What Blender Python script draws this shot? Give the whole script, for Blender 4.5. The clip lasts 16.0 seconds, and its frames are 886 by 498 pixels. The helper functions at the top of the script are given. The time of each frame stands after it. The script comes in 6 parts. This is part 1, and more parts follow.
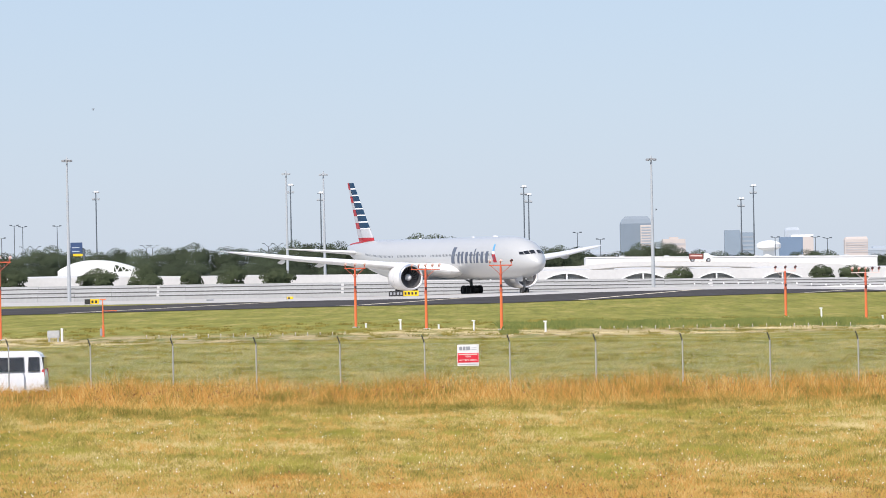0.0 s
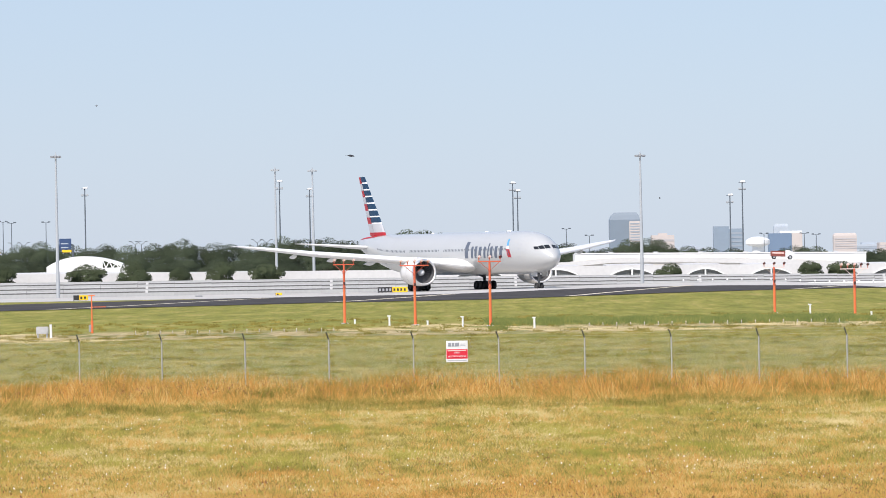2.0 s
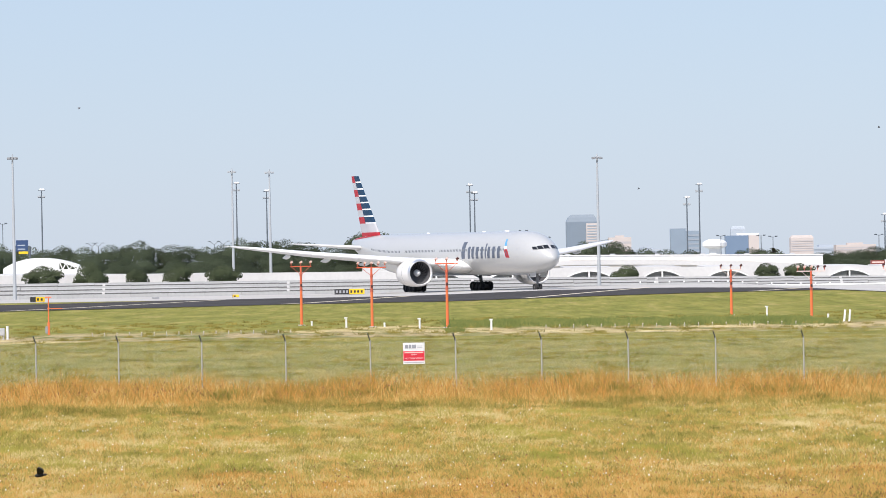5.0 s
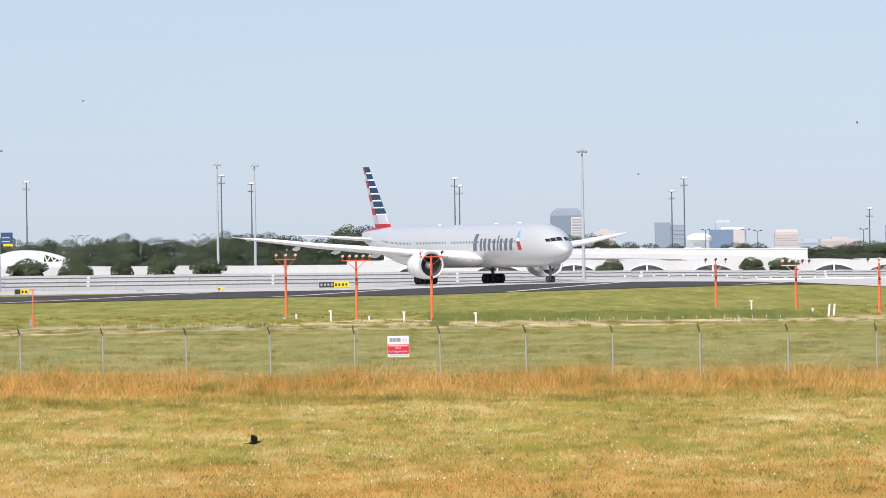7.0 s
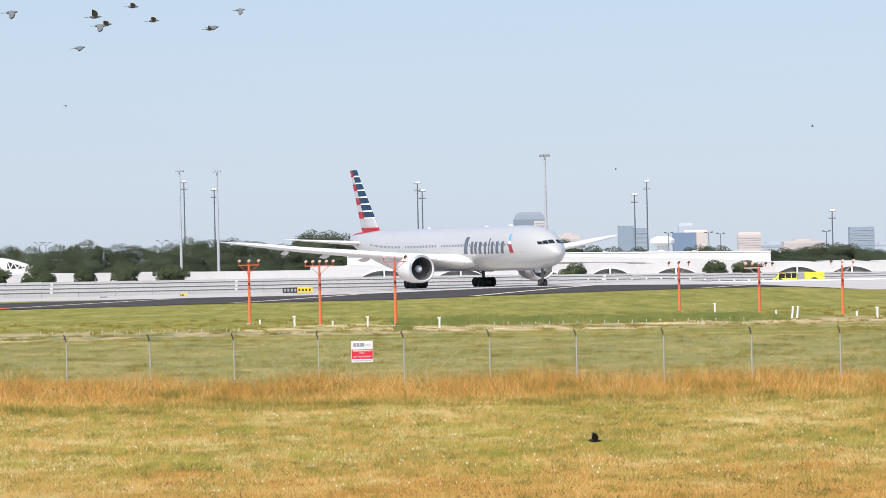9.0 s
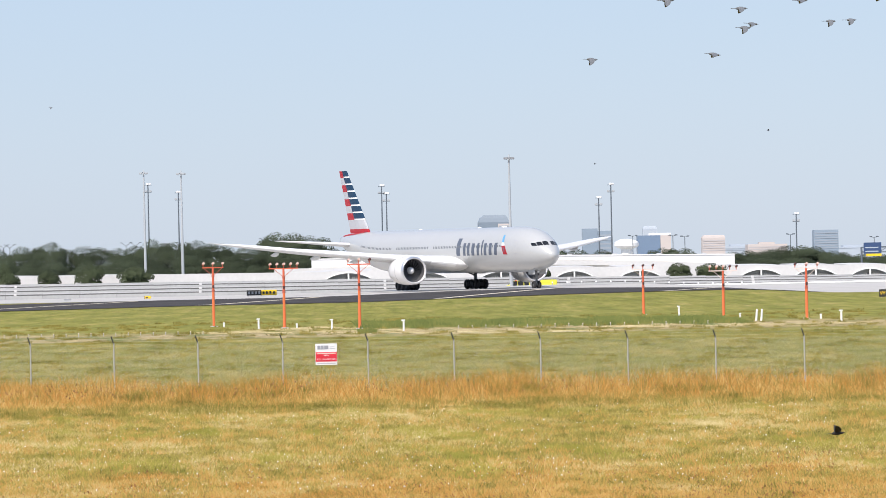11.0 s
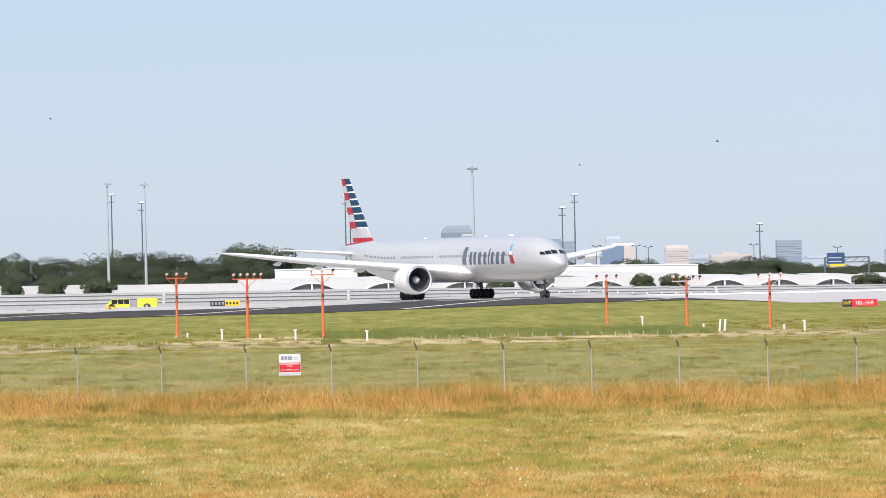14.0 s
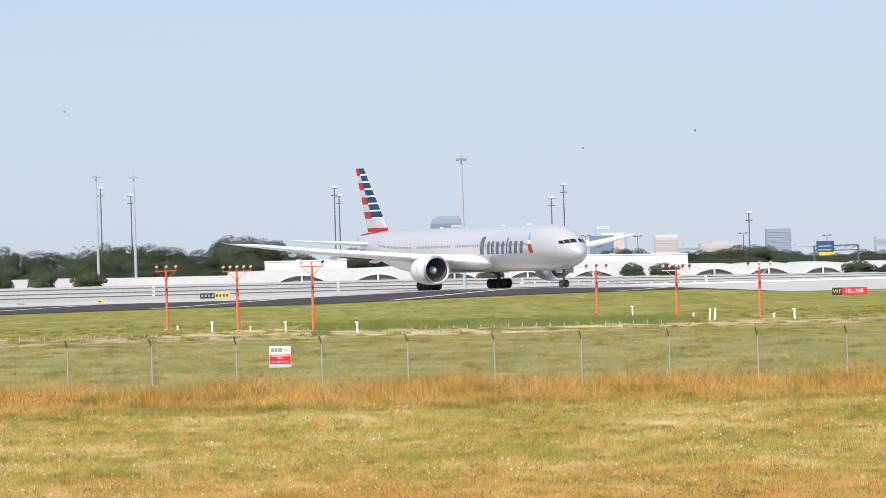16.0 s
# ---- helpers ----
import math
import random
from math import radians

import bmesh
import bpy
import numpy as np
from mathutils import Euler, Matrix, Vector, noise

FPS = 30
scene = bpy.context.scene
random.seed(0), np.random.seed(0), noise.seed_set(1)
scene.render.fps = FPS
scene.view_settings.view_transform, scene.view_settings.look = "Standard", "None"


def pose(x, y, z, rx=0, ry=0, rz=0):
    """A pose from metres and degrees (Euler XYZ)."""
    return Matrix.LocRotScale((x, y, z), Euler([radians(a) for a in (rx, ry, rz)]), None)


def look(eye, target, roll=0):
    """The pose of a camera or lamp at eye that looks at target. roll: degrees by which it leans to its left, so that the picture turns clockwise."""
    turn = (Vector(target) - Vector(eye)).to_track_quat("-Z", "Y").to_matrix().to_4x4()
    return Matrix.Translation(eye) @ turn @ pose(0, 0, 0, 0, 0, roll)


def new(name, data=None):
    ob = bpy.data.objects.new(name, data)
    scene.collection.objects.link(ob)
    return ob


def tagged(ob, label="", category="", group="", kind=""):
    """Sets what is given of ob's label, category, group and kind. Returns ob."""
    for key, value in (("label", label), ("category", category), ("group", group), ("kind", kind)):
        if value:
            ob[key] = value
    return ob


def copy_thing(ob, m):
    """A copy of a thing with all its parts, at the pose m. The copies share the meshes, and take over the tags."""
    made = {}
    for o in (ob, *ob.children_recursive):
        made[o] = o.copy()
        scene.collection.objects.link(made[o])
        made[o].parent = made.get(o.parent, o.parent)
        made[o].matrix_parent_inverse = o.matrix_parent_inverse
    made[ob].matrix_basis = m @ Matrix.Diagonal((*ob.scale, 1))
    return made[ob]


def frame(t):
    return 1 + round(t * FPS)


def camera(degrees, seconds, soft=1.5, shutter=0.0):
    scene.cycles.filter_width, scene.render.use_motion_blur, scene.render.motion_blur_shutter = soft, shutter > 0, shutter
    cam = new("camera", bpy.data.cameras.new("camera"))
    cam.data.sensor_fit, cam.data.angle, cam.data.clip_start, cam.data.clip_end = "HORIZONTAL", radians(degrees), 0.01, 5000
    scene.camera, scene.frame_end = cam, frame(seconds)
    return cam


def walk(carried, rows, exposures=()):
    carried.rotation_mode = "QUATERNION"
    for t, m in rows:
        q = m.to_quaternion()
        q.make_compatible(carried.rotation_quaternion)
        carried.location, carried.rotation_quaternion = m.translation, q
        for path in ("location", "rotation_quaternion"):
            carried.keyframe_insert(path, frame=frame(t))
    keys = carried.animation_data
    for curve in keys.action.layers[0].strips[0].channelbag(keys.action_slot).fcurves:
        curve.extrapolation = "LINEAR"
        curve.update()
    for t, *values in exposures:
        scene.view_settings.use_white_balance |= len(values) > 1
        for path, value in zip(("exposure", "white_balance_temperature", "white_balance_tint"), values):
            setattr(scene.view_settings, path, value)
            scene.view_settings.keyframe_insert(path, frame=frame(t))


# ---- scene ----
# camera on a raised viewing spot, turning slowly to follow the airliner
cam = camera(9.957, 16.0, soft=0.8)
EYE = (0.0, 0.0, 4.75)
# seconds, turn to the right, tilt up, lean to the right (degrees)
TURNS = [
    (0, 0.0033, 0.1719, 1.100),
    (0.5, -0.0727, 0.2266, 0.969),
    (1, -0.0079, 0.0873, 1.129),
    (1.5, -0.0067, 0.1751, 1.131),
    (2, 0.1274, 0.1265, 1.087),
    (2.5, 0.2698, 0.0335, 1.111),
    (3, 0.3483, -0.0402, 1.044),
    (3.5, 0.3804, 0.0466, 1.126),
    (4, 0.5651, 0.0224, 1.036),
    (4.5, 0.6116, 0.1405, 1.035),
    (6.8, 0.7064, 0.0772, 0.936),
    (7, 0.7831, 0.0622, 0.896),
    (7.5, 0.8814, 0.0773, 1.059),
    (8, 0.9256, 0.0899, 1.112),
    (8.5, 1.0686, 0.1000, 1.178),
    (9, 1.1984, 0.1061, 1.249),
    (9.2, 1.2556, 0.1250, 1.249),
    (11.3, 1.6345, 0.1274, 1.226),
    (11.5, 1.6644, 0.0780, 1.237),
    (12, 1.8468, 0.0932, 1.226),
    (12.5, 1.8665, -0.0326, 1.245),
    (13, 1.8291, 0.1562, 1.149),
    (13.5, 1.8814, 0.1359, 1.161),
    (14, 2.0161, 0.2370, 1.242),
    (14.5, 2.0820, 0.1479, 1.249),
    (15, 2.1503, 0.1260, 1.376),
    (15.5, 2.2208, 0.1744, 1.526),
    (16, 2.1310, 0.1316, 1.632),
]


def aimed(turn, tilt, lean):
    return pose(*EYE, 90 + tilt, 0, -turn) @ pose(0, 0, 0, 0, 0, -lean)


walk(cam, [(t, aimed(a, b, c)) for t, a, b, c in TURNS], exposures=[(0, 0.0), (16, 0.0)])

# ---- light: high summer sun, pale blue sky ----
SUN_AZ, SUN_EL = 207.0, 47.0      # degrees clockwise from +y, degrees up
world = bpy.data.worlds.new("sky")
scene.world = world
world.use_nodes = True
wn = world.node_tree.nodes
sky = wn.new("ShaderNodeTexSky")
sky.sky_type, sky.sun_disc = "NISHITA", False
sky.sun_elevation, sky.sun_rotation = radians(SUN_EL), radians(SUN_AZ)
sky.air_density, sky.dust_density, sky.ozone_density, sky.altitude = 1.0, 0.3, 4.0, 180
# summer haze evens out the sky's colour towards a pale blue
haze = wn.new("ShaderNodeMix")
haze.data_type = "RGBA"
haze.inputs["Factor"].default_value = 0.68
haze.inputs["B"].default_value = (4.28, 5.2, 7.15, 1)
wn["Background"].inputs["Strength"].default_value = 0.12
world.node_tree.links.new(sky.outputs[0], haze.inputs["A"])
world.node_tree.links.new(haze.outputs["Result"], wn["Background"].inputs["Color"])
sun = new("sun", bpy.data.lights.new("sun", "SUN"))
sun.data.energy, sun.data.angle, sun.data.color = 5.0, radians(0.53), (1.0, 0.918, 0.865)
_a, _e = radians(SUN_AZ), radians(SUN_EL)
SUN_FROM = Vector((math.sin(_a) * math.cos(_e), math.cos(_a) * math.cos(_e), math.sin(_e)))
sun.matrix_world = look(SUN_FROM * 500, (0, 0, 0))


# ---- materials ----
def mat(name, colour, rough=0.6, metal=0.0, var=0.12, scale=2.0, fine=25.0, bump=0.0, island=0.0, obj_rand=0.0, coat=0.0, world_space=False, spec=0.5):
    """A principled surface with variation at two scales and fine relief."""
    m = bpy.data.materials.new(name)
    m.use_nodes = True
    nt = m.node_tree
    n, l = nt.nodes, nt.links
    b = n["Principled BSDF"]
    b.inputs["Roughness"].default_value, b.inputs["Metallic"].default_value = rough, metal
    b.inputs["Coat Weight"].default_value = coat
    b.inputs["Specular IOR Level"].default_value = spec
    tc = n.new("ShaderNodeTexCoord")
    src = tc.outputs["Object"]
    if world_space:
        src = n.new("ShaderNodeNewGeometry").outputs["Position"]
    n1, n2 = n.new("ShaderNodeTexNoise"), n.new("ShaderNodeTexNoise")
    n1.inputs["Scale"].default_value, n2.inputs["Scale"].default_value = scale, fine
    n1.inputs["Detail"].default_value, n2.inputs["Detail"].default_value = 5, 3
    l.new(src, n1.inputs["Vector"])
    l.new(src, n2.inputs["Vector"])
    add = n.new("ShaderNodeMath")
    add.operation = "ADD"
    l.new(n1.outputs["Fac"], add.inputs[0])
    l.new(n2.outputs["Fac"], add.inputs[1])
    last = add
    for on, kind, out in ((island, "ShaderNodeNewGeometry", "Random Per Island"), (obj_rand, "ShaderNodeObjectInfo", "Random")):
        if on:
            g = n.new(kind)
            mul = n.new("ShaderNodeMath")
            mul.operation = "MULTIPLY_ADD"
            l.new(g.outputs[out], mul.inputs[0])
            mul.inputs[1].default_value = on
            l.new(last.outputs[0], mul.inputs[2])
            sub = n.new("ShaderNodeMath")
            sub.operation = "SUBTRACT"
            l.new(mul.outputs[0], sub.inputs[0])
            sub.inputs[1].default_value = on / 2
            last = sub
    mr = n.new("ShaderNodeMapRange")
    mr.inputs["From Min"].default_value, mr.inputs["From Max"].default_value = 0.55, 1.45
    mr.inputs["To Min"].default_value, mr.inputs["To Max"].default_value = 1 - var, 1 + var
    mr.clamp = False
    l.new(last.outputs[0], mr.inputs["Value"])
    vm = n.new("ShaderNodeVectorMath")
    vm.operation = "SCALE"
    vm.inputs[0].default_value = colour
    l.new(mr.outputs[0], vm.inputs["Scale"])
    l.new(vm.outputs[0], b.inputs["Base Color"])
    if bump:
        bp = n.new("ShaderNodeBump")
        bp.inputs["Strength"].default_value, bp.inputs["Distance"].default_value = 0.6, bump
        l.new(add.outputs[0], bp.inputs["Height"])
        l.new(bp.outputs[0], b.inputs["Normal"])
    return m


def grass_mat(name, ramp, rough=0.8, low=1.5, mid=1.3, each=0.55):
    """Blades whose colour differs from blade to blade and drifts in small and large patches over the field."""
    m = bpy.data.materials.new(name)
    m.use_nodes = True
    n, l = m.node_tree.nodes, m.node_tree.links
    b = n["Principled BSDF"]
    b.inputs["Roughness"].default_value = rough
    b.inputs["Specular IOR Level"].default_value = 0.15
    g = n.new("ShaderNodeNewGeometry")
    # blades bend and curl: their shading leans towards the open sky
    lean = n.new("ShaderNodeVectorMath")
    lean.operation = "MULTIPLY_ADD"
    lean.inputs[1].default_value, lean.inputs[2].default_value = (0.75, 0.75, 0.75), (0.0, -0.2, 0.8)
    l.new(g.outputs["Normal"], lean.inputs[0])
    unit = n.new("ShaderNodeVectorMath")
    unit.operation = "NORMALIZE"
    l.new(lean.outputs[0], unit.inputs[0])
    l.new(unit.outputs[0], b.inputs["Normal"])

    def drift(scale, sy, amount, last):
        mp = n.new("ShaderNodeMapping")
        mp.inputs["Scale"].default_value = (1.0, sy, 1.0)
        no = n.new("ShaderNodeTexNoise")
        no.inputs["Scale"].default_value, no.inputs["Detail"].default_value = scale, 5
        l.new(g.outputs["Position"], mp.inputs["Vector"])
        l.new(mp.outputs[0], no.inputs["Vector"])
        ce = n.new("ShaderNodeMath")
        ce.operation = "MULTIPLY_ADD"
        l.new(no.outputs["Fac"], ce.inputs[0])
        ce.inputs[1].default_value = amount
        if last is None:
            ce.inputs[2].default_value = 0.46 - (low + mid) / 2 - each / 2
        else:
            l.new(last, ce.inputs[2])
        return ce.outputs[0]

    v = drift(1.1, 0.35, mid, drift(0.2, 0.5, low, None))
    ma = n.new("ShaderNodeMath")
    ma.operation = "MULTIPLY_ADD"
    l.new(g.outputs["Random Per Island"], ma.inputs[0])
    ma.inputs[1].default_value = each
    l.new(v, ma.inputs[2])
    cr = n.new("ShaderNodeValToRGB")
    cr.color_ramp.elements[0].position, cr.color_ramp.elements[0].color = 0.0, (*ramp[0], 1)
    cr.color_ramp.elements[1].position, cr.color_ramp.elements[1].color = 1.0, (*ramp[-1], 1)
    for i, c in enumerate(ramp[1:-1]):
        e = cr.color_ramp.elements.new((i + 1) / (len(ramp) - 1))
        e.color = (*c, 1)
    l.new(ma.outputs[0], cr.inputs["Fac"])
    l.new(cr.outputs[0], b.inputs["Base Color"])
    return m


WHITE_PAINT = mat("white_concrete_paint", (0.60, 0.595, 0.58), 0.7, var=0.08, scale=0.15, fine=1.5)
CREAM = mat("cream_panel", (0.66, 0.62, 0.56), 0.7, var=0.06, scale=0.1, fine=1.0)
CONCRETE = mat("pale_concrete", (0.39, 0.395, 0.39), 0.85, var=0.14, scale=0.12, fine=2.0, obj_rand=0.25)
# stands for shade in the barrier gaps; also colours the barrel hall's base
DARK_GAP = mat("dark_gap_grey", (0.11, 0.11, 0.105), 0.8, var=0.2, scale=0.5)
SILVER = mat("silver_mica_paint", (0.50, 0.505, 0.495), 0.36, metal=0.10, var=0.03, scale=0.25, fine=3.0, coat=0.6)
NACELLE = mat("nacelle_grey_paint", (0.72, 0.71, 0.69), 0.35, var=0.04, scale=0.6, fine=4.0, coat=0.3)
WING_GREY = mat("wing_grey_paint", (0.70, 0.70, 0.69), 0.4, var=0.06, scale=0.4, fine=3.0)
SLAT = mat("slat_pale_grey", (0.78, 0.78, 0.78), 0.35, var=0.04)
METAL = mat("bare_polished_metal", (0.75, 0.75, 0.76), 0.28, metal=0.9, var=0.05)
FAN_DARK = mat("fan_disc_shadow_grey", (0.035, 0.035, 0.04), 0.4, metal=0.6, var=0.15)
RUBBER = mat("tyre_rubber", (0.025, 0.025, 0.027), 0.85, var=0.2, scale=3.0)
STRUT = mat("landing_gear_grey", (0.30, 0.31, 0.32), 0.5, var=0.15)
GLASS_DARK = mat("dark_window_glass", (0.015, 0.017, 0.02), 0.08, var=0.1)
LIVERY_BLUE = mat("livery_blue", (0.012, 0.042, 0.088), 0.5, var=0.04, spec=0.3)
LIVERY_RED = mat("livery_red", (0.40, 0.022, 0.032), 0.5, var=0.04, spec=0.3)
LIVERY_GREY = mat("livery_grey", (0.46, 0.47, 0.49), 0.5, var=0.04, spec=0.3)
LIVERY_WHITE = mat("livery_white", (0.80, 0.80, 0.80), 0.35, var=0.03, coat=0.3)
LETTER = mat("lettering_slate_blue", (0.10, 0.12, 0.16), 0.5, var=0.04)
LIGHT_BLUE = mat("livery_sky_blue", (0.10, 0.36, 0.62), 0.4, var=0.04)
ORANGE = mat("orange_enamel", (0.78, 0.18, 0.06), 0.45, var=0.1, scale=3.0, fine=20)
LAMP_RED = mat("lamp_housing_red_orange", (0.50, 0.12, 0.08), 0.5, var=0.15)
LAMP_PALE = mat("lamp_face_pale", (0.78, 0.56, 0.50), 0.3, var=0.1)
LAMP_DARK = mat("lamp_back_maroon", (0.10, 0.035, 0.03), 0.5, var=0.2)
PINK_WHITE = mat("sunbleached_pale_paint", (0.74, 0.62, 0.58), 0.5, var=0.1)
GALV = mat("galvanised_steel", (0.48, 0.49, 0.50), 0.55, metal=0.15, var=0.15, scale=4)
FENCE_STEEL = mat("weathered_fence_steel", (0.37, 0.365, 0.34), 0.65, var=0.3, scale=3, fine=30, spec=0.3)
MAST_PALE = mat("mast_galvanised_pale", (0.40, 0.425, 0.44), 0.6, metal=0.0, var=0.08, scale=0.5)
MAST_HEAD = mat("mast_lamp_housing", (0.27, 0.28, 0.29), 0.6, var=0.1)
ARM_BLACK = mat("blackened_steel_arm", (0.035, 0.035, 0.033), 0.6, var=0.2)
MAST_DARK = mat("mast_dark_bronze", (0.10, 0.12, 0.14), 0.6, var=0.1, scale=0.5)
ASPHALT = mat("taxiway_asphalt", (0.058, 0.053, 0.051), 0.95, var=0.5, scale=0.08, fine=1.2, world_space=True, spec=0.12)
PALE_PAVE = mat("pale_shoulder_concrete", (0.47, 0.45, 0.42), 0.9, var=0.15, scale=0.06, fine=0.9, world_space=True)
LINE_YELLOW = mat("taxi_line_yellow", (0.66, 0.58, 0.44), 0.8, var=0.2, scale=0.2, fine=3.0)
SIGN_YELLOW = mat("sign_yellow", (0.85, 0.55, 0.02), 0.45, var=0.05)
SIGN_RED = mat("sign_red", (0.72, 0.03, 0.05), 0.45, var=0.05)
SIGN_WHITE = mat("sign_white", (0.82, 0.82, 0.80), 0.5, var=0.04)
SIGN_BLACK = mat("sign_black", (0.03, 0.03, 0.03), 0.5, var=0.1)
SIGN_GREY = mat("sign_print_grey", (0.32, 0.33, 0.35), 0.5, var=0.05)
SIGN_BLUE = mat("sign_blue", (0.035, 0.07, 0.16), 0.5, var=0.05)
BARK = mat("bark", (0.12, 0.09, 0.07), 0.9, var=0.3, scale=1.5)
LEAF = mat("oak_leaves", (0.062, 0.079, 0.047), 0.8, var=0.28, scale=0.25, fine=1.0, island=0.08, obj_rand=0.9, spec=0.08)
LEAF_PALE = mat("shrub_leaves", (0.068, 0.086, 0.044), 0.8, var=0.3, scale=0.4, fine=2.0, island=0.2, obj_rand=0.9, spec=0.12)


def soften(m, middle):
    """Leaf clumps shade with the rounded form of their crown and lean towards the open sky."""
    n, l = m.node_tree.nodes, m.node_tree.links
    g, tc = n.new("ShaderNodeNewGeometry"), n.new("ShaderNodeTexCoord")
    away, turn, mix, unit = [n.new(k) for k in ("ShaderNodeVectorMath", "ShaderNodeVectorTransform", "ShaderNodeVectorMath", "ShaderNodeVectorMath")]
    away.operation = "SUBTRACT"
    away.inputs[1].default_value = (0, 0, middle)
    l.new(tc.outputs["Object"], away.inputs[0])
    turn.vector_type, turn.convert_from, turn.convert_to = "NORMAL", "OBJECT", "WORLD"
    l.new(away.outputs[0], turn.inputs[0])
    mix.operation, unit.operation = "MULTIPLY_ADD", "NORMALIZE"
    mix.inputs[1].default_value = (0.6, 0.6, 0.6)
    l.new(g.outputs["Normal"], mix.inputs[0])
    l.new(turn.outputs[0], mix.inputs[2])
    lift = n.new("ShaderNodeVectorMath")
    lift.operation = "ADD"
    lift.inputs[1].default_value = (-0.05, -0.2, 0.3)
    l.new(mix.outputs[0], lift.inputs[0])
    l.new(lift.outputs[0], unit.inputs[0])
    l.new(unit.outputs[0], n["Principled BSDF"].inputs["Normal"])


soften(LEAF, 4.5)
soften(LEAF_PALE, 1.6)

# distance haze is mixed into the glass, grey and window colours here
FAR_TOWER = mat("far_hazed_pale_glass", (0.245, 0.305, 0.365), 0.5, var=0.05, scale=0.02, fine=0.1)
FAR_GLASS = mat("far_hazed_blue_glass", (0.185, 0.23, 0.275), 0.5, var=0.05, scale=0.02, fine=0.1)
FAR_BLUE = mat("far_hazed_mirror_glass", (0.16, 0.225, 0.315), 0.4, var=0.05, scale=0.02, fine=0.1)
FAR_BAND = mat("far_hazed_window_band", (0.44, 0.42, 0.42), 0.5, var=0.05)
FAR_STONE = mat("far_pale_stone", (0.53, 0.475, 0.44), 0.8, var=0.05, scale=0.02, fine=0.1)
FAR_GREY = mat("far_hazed_grey", (0.41, 0.46, 0.51), 0.7, var=0.06, scale=0.02, fine=0.1)
FAR_DARK = mat("far_hazed_window_rows", (0.30, 0.34, 0.38), 0.4, var=0.05)
DULL_RED = mat("dull_red_paint", (0.22, 0.06, 0.045), 0.5, var=0.15)
YELLOW_PAINT = mat("airfield_yellow_paint", (0.72, 0.68, 0.06), 0.45, var=0.06)
CAR_WHITE = mat("car_white_paint", (0.82, 0.82, 0.82), 0.3, var=0.03, coat=0.5)
TAIL_RED = mat("tail_lamp_red", (0.5, 0.03, 0.03), 0.3, var=0.05)
FEATHER = mat("black_feathers", (0.016, 0.014, 0.014), 0.6, var=0.3, scale=8)
FEATHER_GREY = mat("grey_feathers", (0.14, 0.15, 0.16), 0.6, var=0.3, scale=8)
RUST_GRASS = grass_mat("rusty_seed_grass", [(0.15, 0.115, 0.022), (0.28, 0.155, 0.032), (0.43, 0.185, 0.038), (0.40, 0.225, 0.055), (0.52, 0.34, 0.12)], each=1.2, low=1.2, mid=1.9)
GOLD_GRASS = grass_mat("golden_grass", [(0.24, 0.17, 0.04), (0.36, 0.235, 0.055), (0.43, 0.255, 0.07), (0.40, 0.20, 0.055), (0.54, 0.38, 0.14)], each=1.0, low=0.9, mid=1.0)
MEADOW_GRASS = grass_mat("golden_green_grass", [(0.15, 0.145, 0.028), (0.23, 0.20, 0.038), (0.31, 0.25, 0.056), (0.36, 0.27, 0.085), (0.54, 0.43, 0.21)], each=0.9, low=1.7, mid=1.3)
DARK_TUFT = grass_mat("olive_tufts", [(0.095, 0.080, 0.014), (0.165, 0.140, 0.024), (0.27, 0.21, 0.05)], each=0.8)
FIELD_GRASS = grass_mat("green_field_grass", [(0.12, 0.13, 0.034), (0.19, 0.19, 0.05), (0.265, 0.235, 0.075), (0.38, 0.30, 0.12)], low=1.9, mid=1.5)
STRAW_GRASS = grass_mat("bleached_straw", [(0.30, 0.24, 0.11), (0.43, 0.35, 0.18), (0.54, 0.45, 0.26), (0.62, 0.52, 0.33)])
WEED_GREEN = grass_mat("green_weeds", [(0.075, 0.10, 0.026), (0.125, 0.145, 0.036), (0.21, 0.20, 0.06)])
PALE_GOLD = grass_mat("pale_gold_straw", [(0.34, 0.26, 0.09), (0.44, 0.34, 0.14), (0.54, 0.43, 0.22)])
FRESH_GRASS = grass_mat("fresh_green_grass", [(0.16, 0.16, 0.026), (0.24, 0.22, 0.038), (0.32, 0.27, 0.06)])
SEED_DARK = mat("dark_seed_heads", (0.20, 0.085, 0.035), 0.9, var=0.3)
SEED_WHITE = mat("white_wild_flowers", (0.75, 0.72, 0.66), 0.8, var=0.1)


# ---- mesh helpers ----
def finish(name, bm, material, smooth=False):
    me = bpy.data.meshes.new(name)
    bmesh.ops.recalc_face_normals(bm, faces=bm.faces)
    bm.to_mesh(me)
    bm.free()
    for m in (material if isinstance(material, (list, tuple)) else [material]):
        me.materials.append(m)
    if smooth:
        for p in me.polygons:
            p.use_smooth = True
    return me


def part(name, bm, material, parent=None, label="", smooth=False):
    """Links a bmesh as one mesh object under a thing or under a part."""
    ob = new(name, finish(name, bm, material, smooth))
    if parent is not None:
        ob.parent = parent
    return tagged(ob, label)


def thing(name, m, label, category, group="", kind=""):
    ob = new(name)
    ob.empty_display_size = 0.2
    ob.matrix_world = m
    return tagged(ob, label, category, group, kind)


